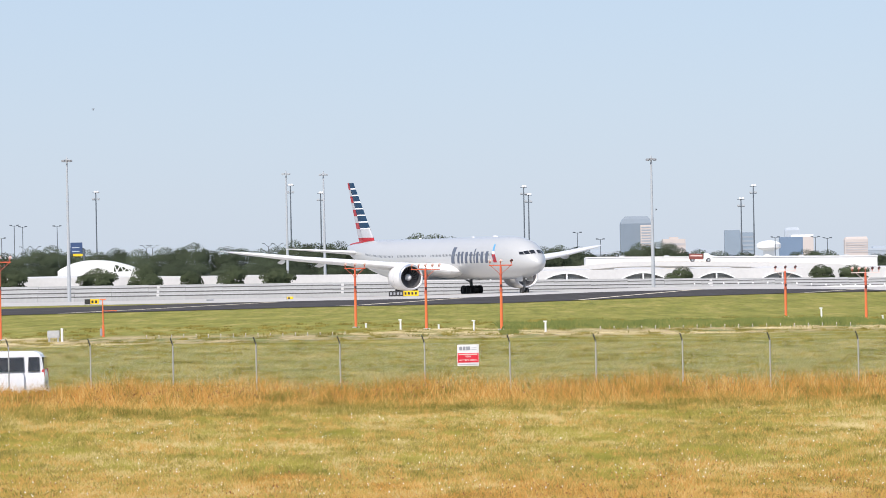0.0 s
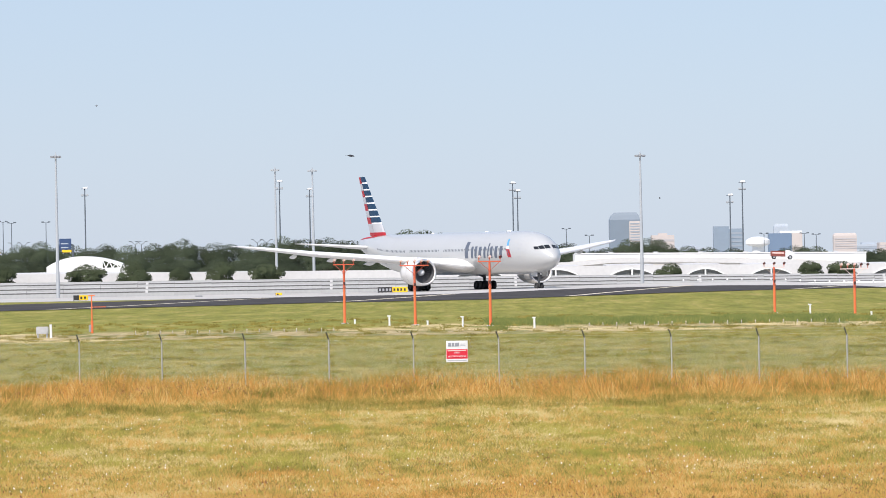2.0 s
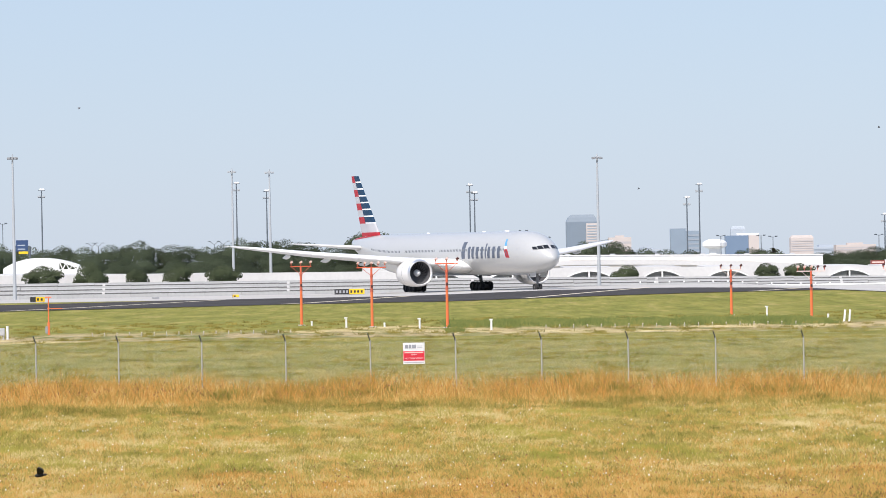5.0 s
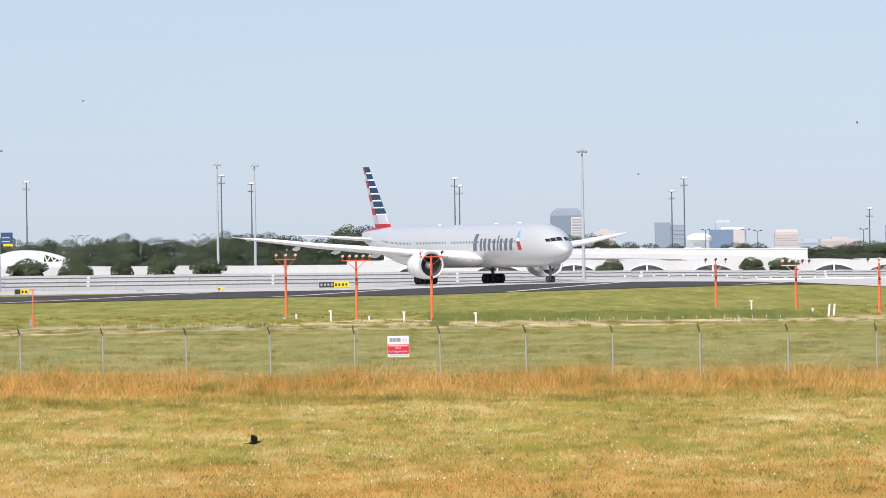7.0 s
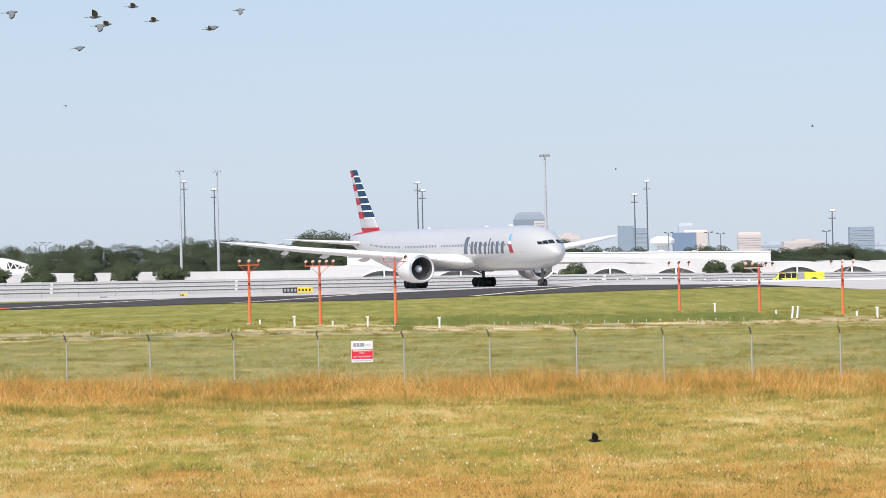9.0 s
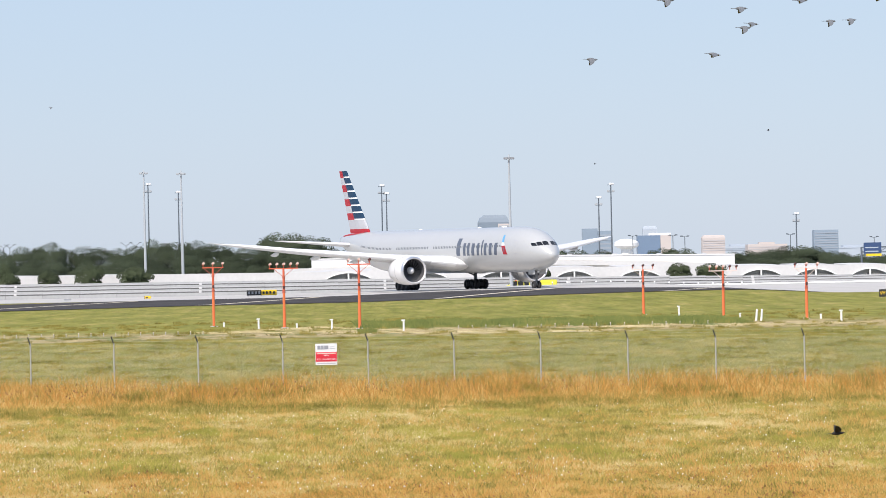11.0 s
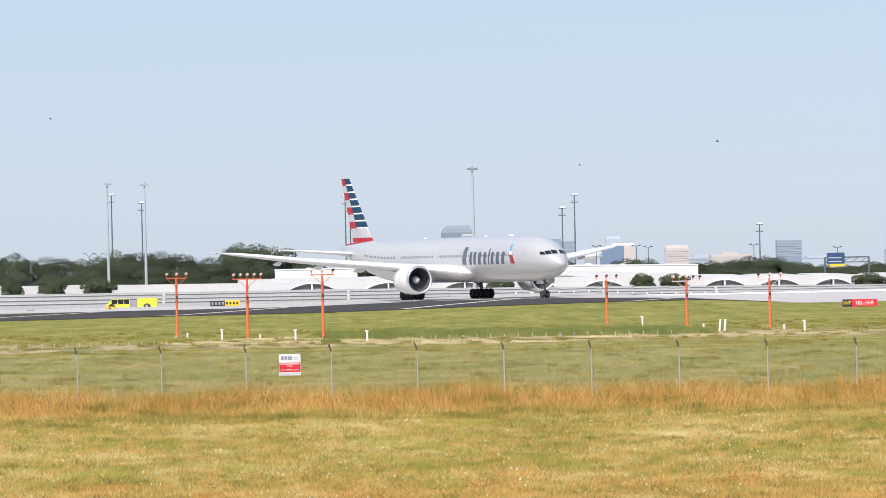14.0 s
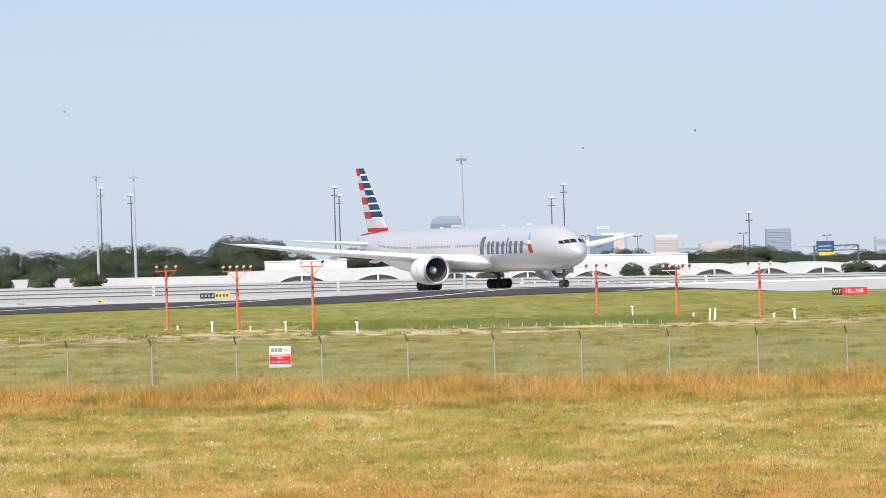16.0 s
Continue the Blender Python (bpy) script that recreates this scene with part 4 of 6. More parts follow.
# ---- light masts ----
def high_mast(x, y, z, top):
    m = thing("light_mast", pose(x, y, z), "tall pale galvanised high-mast light with a ring of floodlights", "light mast", "pale high masts")
    h = top - z
    part("pole", rodbm((0, 0, 0), (0, 0, h), 0.30, 0.14, 12), MAST_PALE, m)
    bm = bmesh.new()
    for i in range(8):
        a = math.pi * i / 4
        rod(bm, (0, 0, h + 0.05), (0.66 * math.cos(a), 0.66 * math.sin(a), h - 0.08), 0.05, seg=5)
    part("ring", bm, MAST_PALE, m)
    # heads of the farther masts take the pale colour, standing for haze
    for i in range(8):
        a = math.pi * i / 4
        part("floodlight", boxbm(0.66 * math.cos(a) - 0.2, 0.66 * math.cos(a) + 0.2, 0.66 * math.sin(a) - 0.2, 0.66 * math.sin(a) + 0.2, h - 0.36, h - 0.02, bevel=0.05), MAST_HEAD if y < 900 else MAST_PALE, m)
    part("cap", rodbm((0, 0, h), (0, 0, h + 0.5), 0.16, 0.05, 8), MAST_PALE, m)
    return m


for x, y, t in ((-58.87, 800.0, 22.33), (-30.08, 985.0, 22.98), (-21.58, 930.0, 21.74), (33.04, 800.0, 20.78)):
    high_mast(x, y, -0.8 if y > 900 else ground_z(x, y) - 0.02, t)


def dark_mast(x, y, z, top):
    m = thing("dark_light_mast", pose(x, y, z), "dark steel mast with two tiers of floodlights", "light mast", "dark floodlight masts")
    h = top - z
    part("pole", rodbm((0, 0, 0), (0, 0, h), 0.19, 0.12, 10), MAST_DARK, m)
    for k, hh in enumerate((h - 0.15, h - 1.7)):
        part("crossarm", boxbm(-0.75, 0.75, -0.06, 0.06, hh - 0.06, hh + 0.06), MAST_DARK, m)
        for sx in ((-0.55, 0.5) if k else (-0.1, 0.35)):
            part("floodlight", boxbm(sx - 0.3, sx + 0.3, -0.3, 0.2, hh, hh + 0.42, bevel=0.06), LIVERY_WHITE if k == 0 else MAST_PALE, m)
    return m


for x, t in ((-74.8, 21.8), (-32.7, 22.5), (-26.2, 20.7), (17.75, 21.2), (18.75, 19.5), (64.7, 17.7), (67.4, 20.5), (107.5, 13.3)):
    dark_mast(x, 1100, -0.75, t)


def road_lamp(x, y, z, top, flat):
    m = thing("road_lamp", pose(x, y, z), "grey twin-arm road lamp above the trees", "street lamp", "road lamps")
    h = top - z
    part("pole", rodbm((0, 0, 0), (0, 0, h - (0 if flat else 0.7)), 0.11, 0.08, 8), MAST_DARK, m)
    for s in (-1, 1):
        if flat:
            part("arm", rodbm((0, 0, h - 0.1), (s * 0.7, 0, h + 0.02), 0.05, seg=6), MAST_DARK, m)
            part("lamp_head", boxbm(s * 0.75 - 0.3, s * 0.75 + 0.3, -0.2, 0.2, h - 0.02, h + 0.22, bevel=0.05), MAST_DARK, m)
        else:
            part("arm", rodbm((0, 0, h - 0.75), (s * 0.95, 0, h), 0.05, seg=6), MAST_DARK, m)
            part("lamp_head", boxbm(s * 1.1 - 0.3, s * 1.1 + 0.3, -0.15, 0.15, h - 0.06, h + 0.08, bevel=0.03), MAST_DARK, m)
    return m


for x, t in ((-99.7, 12.5), (-96.8, 15.3), (-94.9, 15.0), (-87.1, 15.0), (-94.4, 10.5), (-92.2, 10.5), (-67.0, 10.3), (-65.6, 10.3), (-39.4, 10.2), (-37.3, 10.2),
             (30.5, 11.3), (35.7, 9.7), (84.3, 9.3), (87.0, 9.0), (75.2, 9.4), (111, 9), (-8, 10.5), (130, 8.0)):
    road_lamp(x, 1150, -0.75, t, x > 0 or t > 12)


# ---- trees ----
def leaf_cloud(rng, lobes, n, size):
    """Many small leaf clumps, thickest near the skins of several lobes; one triangle-pair each."""
    co = []
    w = np.array([l[3] * l[4] * l[5] for l in lobes]) ** 0.67
    pick = rng.choice(len(lobes), n, p=w / w.sum())
    L = np.array(lobes)[pick]
    d = rng.normal(size=(n, 3))
    d /= np.linalg.norm(d, axis=1)[:, None]
    d[:, 2] = np.where(d[:, 2] < -0.55, -d[:, 2] * 0.6, d[:, 2])
    r = 0.78 + 0.26 * rng.random(n) ** 0.8
    c = L[:, :3] + d * L[:, 3:6] * r[:, None]
    # each clump faces roughly outwards from its lobe
    f = d + 0.42 * rng.normal(size=(n, 3))
    f /= np.linalg.norm(f, axis=1)[:, None]
    u = np.cross(f, rng.normal(size=(n, 3)))
    u /= np.linalg.norm(u, axis=1)[:, None]
    v = np.cross(f, u)
    s = size * (0.5 + rng.random(n))[:, None]
    quad = np.stack([c - u * s, c + v * s * 0.7, c + u * s, c - v * s * 0.7], 1).reshape(-1, 3)
    return quad


def quads_mesh(name, quad, material):
    n = len(quad) // 4
    me = bpy.data.meshes.new(name)
    me.vertices.add(len(quad))
    me.vertices.foreach_set("co", quad.astype(np.float32).ravel())
    me.loops.add(len(quad))
    me.loops.foreach_set("vertex_index", np.arange(len(quad), dtype=np.int32))
    me.polygons.add(n)
    me.polygons.foreach_set("loop_start", np.arange(0, len(quad), 4, dtype=np.int32))
    me.polygons.foreach_set("loop_total", np.full(n, 4, dtype=np.int32))
    me.update()
    me.validate()
    me.materials.append(material)
    return me


def build_tree(seed, h, w, material, n, leaf, label, group, trunk=0.3):
    rng = np.random.default_rng(seed)
    t = thing("tree" if h > 4.6 else "shrub", pose(0, -900, -50), label, "tree" if h > 4.6 else "shrub", group)
    bm = bmesh.new()
    rod(bm, (0, 0, 0), (0.1, 0, h * 0.5), trunk, trunk * 0.55, 8)
    lobes = [(0, 0, h * 0.62, w * 0.34, w * 0.34, h * 0.36)]
    for i in range(13):
        a = 2 * math.pi * (i / 13 + 0.07 * rng.random())
        rr = w * (0.16 + 0.22 * rng.random())
        zz = h * (0.32 + 0.46 * rng.random())
        s = w * (0.12 + 0.09 * rng.random())
        lobes.append((rr * math.cos(a), rr * math.sin(a), zz, s, s, min(s * 0.85, (h - zz) * 0.95, zz * 0.9)))
        rod(bm, (0.06, 0, h * (0.2 + 0.2 * rng.random())), (rr * math.cos(a) * 0.8, rr * math.sin(a) * 0.8, zz), trunk * 0.4, trunk * 0.12, 6)
    part("trunk", bm, BARK, t)
    q = leaf_cloud(rng, lobes, n, leaf)
    q[:, 2] = np.maximum(q[:, 2], 0.05)
    crown = new("crown", quads_mesh("crown", q, material))
    crown.parent = t
    return t


def plant(model, spots, seed):
    """Copies of a few model trees at (x, y, z, height factor, width factor)."""
    rng = random.Random(seed)
    for i, (x, y, z, top, wide) in enumerate(spots):
        src, h, w = model[i % len(model)]
        sz = (top - z) / h
        o = copy_thing(src, pose(x, y, z, 0, 0, rng.uniform(0, 360)))
        o.scale = (wide / w, wide / w, sz)


TREE_LABEL = "dark green broad-crowned oak beyond the white halls"
oaks = [(build_tree(10 + i, 11.0, 11.0, LEAF, 12000, 0.135, TREE_LABEL, "oaks behind the halls"), 11.0, 11.0) for i in range(5)]
shrubs = [(build_tree(30 + i, 4.2, 4.6, LEAF_PALE, 6500, 0.095, "dense dark green shrub in front of the white wall", "shrubs by the wall", 0.15), 4.2, 4.6) for i in range(4)]

rt = random.Random(5)
spots = []
for x, top in ((-98, 9.0), (-91.4, 9.1), (-85.6, 9.7), (-80.3, 10.3), (-75, 9.5), (-68, 9.7), (-63, 9.3), (-57.5, 9.6), (-51.1, 10.3), (-44.7, 9.4), (-38, 8.9), (-34.5, 9.3), (-30.7, 10.6), (-26, 9.8),
               (-21.4, 10.1), (-16.7, 9.4), (-11.0, 8.6), (-5.2, 11.5), (-1.5, 11.2), (1.5, 10.6), (6.0, 8.0), (20.5, 8.2), (24.0, 8.4), (28.0, 8.0)):
    spots.append((x, 1050 + rt.uniform(-6, 14), -0.75, top, rt.uniform(8.5, 11.5)))
for x in range(-104, 14, 5):
    spots.append((x + rt.uniform(-2, 2), 1030 + rt.uniform(-8, 6), -0.75, rt.uniform(6.2, 7.8), rt.uniform(7.5, 10)))
for x in range(-104, 10, 6):
    spots.append((x + rt.uniform(-2, 2), 1010 + rt.uniform(-4, 4), -0.75, rt.uniform(4.6, 5.8), rt.uniform(6.5, 9)))
for x, top in ((16.5, 5.6), (19.5, 6.6), (22.5, 7.4), (25.5, 7.0), (28.5, 6.2)):
    spots.append((x, 1015 + rt.uniform(-4, 4), -0.75, top, rt.uniform(6, 8)))
for x, top in ((36.5, 6.9), (41.0, 8.6), (45.5, 8.8), (49, 7.6), (53.5, 7.0), (58, 6.6), (63, 6.4), (76, 6.6), (80, 6.4)):
    spots.append((x, 1060 + rt.uniform(-3, 6), -0.75, top, rt.uniform(7, 9)))
for x, top in ((86.5, 5.0), (89.5, 5.4), (92.5, 5.6), (95.5, 5.5), (98, 5.9), (101, 6.5), (104, 6.4), (107, 6.1), (110, 5.2), (113, 4.4), (116, 4.4), (120, 4.2), (126, 4.8), (131, 4.6), (137, 5.0), (143, 5.2)):
    spots.append((x, 1050 + rt.uniform(-4, 6), -0.75, top, rt.uniform(7.5, 9.5)))
for x in range(86, 146, 4):
    spots.append((x + rt.uniform(-1, 1), 1025 + rt.uniform(-4, 4), -0.75, rt.uniform(3.6, 4.3), rt.uniform(7, 9)))
plant(oaks, spots, 1)
bush = []
for x, z, top, w in ((-75.6, 2.2, 5.6, 8.0), (-60.2, 2.2, 5.35, 7.8), (-52.0, 2.2, 5.95, 6.6), (-44.1, 2.1, 4.5, 5.2), (-36.6, 2.1, 5.35, 5.4), (-28.9, 2.1, 4.95, 7.0),
                    (41.6, 1.3, 3.6, 5.4), (65.5, 1.0, 3.55, 5.0), (71.4, 0.9, 3.4, 6.2), (105.5, 0.6, 2.8, 7.0), (111.5, 0.6, 2.3, 6.0), (-81.5, 2.2, 5.0, 6.0)):
    bush.append((x, 885 + rt.uniform(-2, 3), -0.75, top, w))
plant(shrubs, bush, 2)
for src, _h, _w in oaks + shrubs:
    for o in list(src.children_recursive) + [src]:
        bpy.data.objects.remove(o)


# ---- far city ----
def tower(name, x0, x1, z1, y, material, label, floors=0, face=None, cap=0.0, roof=True):
    b = thing(name, pose(0, y, 0), label, "building", "far office towers")
    d = (x1 - x0) * 0.8
    if cap:
        bm = bmesh.new()
        loft(bm, [[(x0, 0, -1), (x1, 0, -1), (x1, d, -1), (x0, d, -1)], [(x0, 0, z1 - cap), (x1, 0, z1 - cap), (x1, d, z1 - cap), (x0, d, z1 - cap)],
                  [(x0 + cap * 0.28, cap * 0.2, z1 - cap * 0.4), (x1 - cap * 0.18, cap * 0.2, z1 - cap * 0.4), (x1 - cap * 0.18, d - cap * 0.4, z1 - cap * 0.4), (x0 + cap * 0.28, d - cap * 0.4, z1 - cap * 0.4)],
                  [(x0 + cap * 0.75, cap * 0.4, z1), (x1 - cap * 0.5, cap * 0.4, z1), (x1 - cap * 0.5, d - cap, z1), (x0 + cap * 0.75, d - cap, z1)]])
    else:
        bm = boxbm(x0, x1, 0, d, -1, z1)
        if roof:
            box(bm, x0 + (x1 - x0) * 0.3, x0 + (x1 - x0) * 0.7, d * 0.3, d * 0.7, z1 - 0.5, z1 + 1.6)
    wall = part("tower_wall", bm, material, b)
    if floors:
        f0, f1 = face or (x0, x1)
        for i in range(floors):
            z = 8 + (z1 - cap - 9) * i / floors
            part("window_band", boxbm(f0 + 0.4, f1 - 0.4, -0.25, 0.05, z, z + (z1 - cap - 9) / floors * 0.42), FAR_BAND if material is FAR_STONE else FAR_DARK, wall)
    return b


# the towers' haze sits in their wall and window colours
office = tower("office_tower", 147.2, 172.6, 41.4, 4200, FAR_GLASS, "hazy blue-grey glass office tower with a chamfered top", cap=6)
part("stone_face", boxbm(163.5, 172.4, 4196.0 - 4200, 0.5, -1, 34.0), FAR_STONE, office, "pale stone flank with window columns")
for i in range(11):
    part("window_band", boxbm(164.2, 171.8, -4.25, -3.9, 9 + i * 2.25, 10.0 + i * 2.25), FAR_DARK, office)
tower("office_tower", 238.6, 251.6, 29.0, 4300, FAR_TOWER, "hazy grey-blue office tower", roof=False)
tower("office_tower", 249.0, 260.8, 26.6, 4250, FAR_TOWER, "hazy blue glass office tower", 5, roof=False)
block = tower("office_block", 272.0, 290.4, 21.4, 4100, FAR_BLUE, "hazy blue mirror-glass office block with a white parapet", roof=False)
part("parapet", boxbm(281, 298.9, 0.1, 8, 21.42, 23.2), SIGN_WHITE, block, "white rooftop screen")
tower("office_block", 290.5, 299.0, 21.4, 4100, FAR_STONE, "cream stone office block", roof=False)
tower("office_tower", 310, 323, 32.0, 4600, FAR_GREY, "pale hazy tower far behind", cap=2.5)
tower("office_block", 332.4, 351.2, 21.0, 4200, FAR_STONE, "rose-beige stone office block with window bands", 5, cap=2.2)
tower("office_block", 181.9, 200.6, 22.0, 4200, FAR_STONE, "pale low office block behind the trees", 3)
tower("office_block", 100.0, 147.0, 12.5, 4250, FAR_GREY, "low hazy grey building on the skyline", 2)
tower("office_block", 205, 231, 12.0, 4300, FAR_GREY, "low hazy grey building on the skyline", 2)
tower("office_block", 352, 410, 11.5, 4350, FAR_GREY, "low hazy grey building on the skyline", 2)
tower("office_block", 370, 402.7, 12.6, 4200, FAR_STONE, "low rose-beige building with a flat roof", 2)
tower("office_tower", 425, 445.2, 23.4, 4200, FAR_TOWER, "hazy blue glass office tower standing alone", 7, roof=False)
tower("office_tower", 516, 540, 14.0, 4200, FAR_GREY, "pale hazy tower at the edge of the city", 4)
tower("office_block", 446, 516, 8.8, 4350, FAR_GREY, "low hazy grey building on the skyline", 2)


def water_tank():
    w = thing("water_tower", pose(256.6, 4000, 0), "white spheroid water tower on a fluted stem", "water tower")
    prof = [(11.0, 5.2), (12.0, 8.0), (13.0, 9.6), (15.6, 9.7), (17.0, 8.0), (18.3, 4.6), (18.7, 0.1)]
    bm = loft(bmesh.new(), [[(r * math.cos(2 * math.pi * i / 28), r * math.sin(2 * math.pi * i / 28), z) for i in range(28)] for z, r in prof])
    part("tank", bm, SIGN_WHITE, w, "white painted steel tank", smooth=False)
    part("stem", rodbm((0, 0, 0), (0, 0, 12.8), 5.0, 4.4, 20), SIGN_WHITE, w)
    return w


water_tank()


def gantry(x0, x1, zt, blue_x0, blue_x1, z0, z1, y):
    g = thing("sign_gantry", pose(0, y, 0), "steel road gantry with a blue sign board", "road sign")
    for x in (x0, x1):
        part("gantry_post", rodbm((x, 0, -0.8), (x, 0, zt), 0.2, seg=8), MAST_DARK, g)
    for z in (zt - 1.0, zt):
        part("gantry_beam", boxbm(x0, x1, -0.12, 0.12, z - 0.1, z + 0.1), MAST_DARK, g)
    n = max(2, int((x1 - x0) / 1.6))
    for i in range(n):
        part("gantry_brace", rodbm((x0 + (x1 - x0) * i / n, 0, zt - 1.0), (x0 + (x1 - x0) * (i + 1) / n, 0, zt), 0.06, seg=6), MAST_DARK, g)
    board = part("sign_board", boxbm(blue_x0, blue_x1, -0.35, -0.2, z0, z1, bevel=0.03), SIGN_BLUE, g, "dark blue sign board")
    part("yellow_panel", boxbm(blue_x0 + 0.5, blue_x1, -0.36, -0.2, z0 - 0.5, z0 - 0.01), SIGN_YELLOW, board)
    for k in range(2):
        part("print_bar", boxbm(blue_x0 + 0.3, blue_x1 - 0.6, -0.37, -0.33, z0 + 0.35 + 0.75 * k, z0 + 0.55 + 0.75 * k), FAR_GREY, board)
    return g


gantry(110.5, 119.2, 5.6, 110.9, 114.4, 4.3, 6.5, 1000)
gantry(-73.4, -70.5, 9.2, -73.15, -70.8, 8.2, 10.4, 1000)


# ---- approach lights on orange poles ----
def approach_light(x, y, h, heads, half, away=(), pale_bar=False, r=0.095, label="orange approach-light pole with a bar of lamps"):
    """away: the lamps, counted along the bar, that show their dark backs."""
    t = thing("approach_light", pose(x, y, -0.02), label, "approach light", "orange approach lights")
    part("pole", rodbm((0, 0, 0), (0, 0, h * 0.57), r * 1.12, r, 12), ORANGE, t)
    part("upper_pole", rodbm((0, 0, h * 0.57), (0, 0, h - 0.28), r, r * 0.8, 12), ORANGE_RED, t, "redder upper tube")
    part("base_plate", boxbm(-0.28, 0.28, -0.28, 0.28, 0.0, 0.09, bevel=0.02), GALV, t)
    part("collar", rodbm((0, 0, h * 0.57 - 0.05), (0, 0, h * 0.57 + 0.09), r * 1.25, seg=12), LAMP_RED, t)
    part("hinge_box", boxbm(-0.06, 0.10, -0.16, -0.08, h * 0.62, h * 0.62 + 0.22, bevel=0.02), LAMP_DARK, t, "dark hinge box")
    part("collar", rodbm((0, 0, h - 1.0), (0, 0, h - 0.9), r * 1.25, seg=12), LAMP_RED, t)
    part("crossbar", boxbm(-half - 0.08, half + 0.08, -0.04, 0.04, h - 0.34, h - 0.26, bevel=0.01), PINK_WHITE if pale_bar else ORANGE_RED, t)
    for s in (-1, 1):
        part("brace", rodbm((0, 0, h - 0.95), (s * min(half, 0.72), 0, h - 0.32), 0.02, seg=6), PINK_WHITE if pale_bar else LAMP_RED, t)
    for i in range(heads):
        xx = -half + 2 * half * i / (heads - 1)
        back = i in away
        stem = part("lamp", rodbm((xx, 0, h - 0.28), (xx, 0, h - 0.10), 0.025, seg=6), LAMP_RED, t)
        g = 1 if back else -1
        a, c = (xx - 0.05, -0.07 * g, h), (xx + 0.06, 0.11 * g, h + 0.05)
        part("lamp_housing", rodbm(a, c, 0.06, 0.095, 12), LAMP_DARK if back else LAMP_PALE, stem, "dark lamp can" if back else "pale pink lamp can")
        part("lamp_face", rodbm(c, (c[0] + 0.01, c[1] + 0.02 * g, c[2] + 0.004), 0.09, 0.08, 12), LAMP_PALE, stem, "pale lamp lens")
        part("lamp_bracket", boxbm(xx - 0.05, xx + 0.05, -0.05, 0.05, h - 0.14, h - 0.05, bevel=0.01), LAMP_RED, stem)
    return t


ORANGE_RED = mat("orange_red_enamel", (0.66, 0.13, 0.06), 0.45, var=0.12, scale=3.0, fine=20)
approach_light(-31.1, 356.4, 5.8, 3, 0.75)
approach_light(-6.8, 392.1, 4.88, 3, 0.74)
approach_light(-1.3, 373.6, 4.72, 5, 1.0, label="orange approach-light pole with a bar of five lamps")
approach_light(4.1, 362.4, 4.92, 3, 0.76, (2,))
approach_light(27.4, 407.5, 4.0, 3, 0.80, (0, 1, 2), True)
approach_light(31.5, 379.4, 3.85, 5, 1.0, (3, 4), True, label="orange approach-light pole with a bar of five lamps")
approach_light(36.3, 365.0, 3.95, 3, 0.80, (0,), True)


def thin_marker(x, y):
    t = thing("antenna_mast", pose(x, y, 0), "thin orange antenna mast with a small equipment box", "antenna")
    part("mast", rodbm((0, 0, 0), (0, 0, 2.7), 0.05, 0.04, 8), ORANGE, t)
    part("top_bar", boxbm(-0.22, 0.22, -0.03, 0.03, 2.66, 2.74), ORANGE, t)
    part("lower_sleeve", rodbm((0, 0, 0), (0, 0, 0.9), 0.09, seg=8), ORANGE, t)
    part("bracket", boxbm(-0.08, 1.0, -0.03, 0.03, 1.85, 1.9), ORANGE, t)
    part("equipment_box", boxbm(-0.24, -0.06, -0.1, 0.1, 0.1, 0.62, bevel=0.02), STRUT, t)


thin_marker(-24.4, 364)


def pipe_post(x, y, h=0.75, twin=False):
    t = thing("pipe_post", pose(x, y, -0.01), "short white marker pipe in the grass", "marker post", "white pipe posts")
    for k in ((0, 0.36) if twin else (0,)):
        part("pipe", rodbm((k, 0, 0), (k + (0.08 if twin else 0), 0, h), 0.075, 0.07, 10), SIGN_WHITE, t)
        if not twin:
            part("cap", boxbm(k - (0.16 if h > 0.5 else 0.08), k + (0.1 if h > 0.5 else 0.08), -0.09, 0.09, h - 0.06, h + 0.04, bevel=0.02), SIGN_WHITE, t)


for x, y in ((-3.2, 373.3), (2.1, 359.2), (6.9, 346.2), (29.7, 400.2), (37.1, 349.2), (43.5, 338)):
    pipe_post(x, y)
pipe_post(32.1, 359.1, 0.85, True)
for x, y in ((32.6, 378.0), (37.2, 364), (-0.4, 373.0), (-6.0, 390.5)):
    pipe_post(x, y, 0.32)


def stake(x, y):
    t = thing("marker_stake", pose(x, y, -0.01), "tiny pale marker stake standing in the rough grass", "marker stake", "rows of small stakes")
    part("peg", boxbm(-0.025, 0.025, -0.02, 0.02, 0, 0.20, bevel=0.006), FENCE_STEEL, t)
    part("peg_cap", boxbm(-0.03, 0.03, -0.025, 0.025, 0.20, 0.25, bevel=0.008), PINK_WHITE, t)


for i in range(17):
    stake(-20.6 + 0.86 * i, 352 - 0.1 * i)
for i in range(19):
    stake(10.8 + 0.95 * i, 352 - 0.15 * i)


def cabinet_box(x, y):
    t = thing("equipment_cabinet", pose(x, y, 0), "grey sheet-metal equipment cabinet beside a white pipe", "cabinet")
    part("body", boxbm(-0.55, 0.25, -0.3, 0.3, 0.28, 0.78, bevel=0.03), GALV, t)
    for lx in (-0.45, 0.15):
        part("leg", boxbm(lx - 0.05, lx + 0.05, -0.2, 0.2, 0, 0.3), GALV, t)
    part("white_pipe", rodbm((0.42, 0, 0), (0.42, 0, 0.92), 0.09, seg=10), SIGN_WHITE, t)


cabinet_box(-26.2, 343)


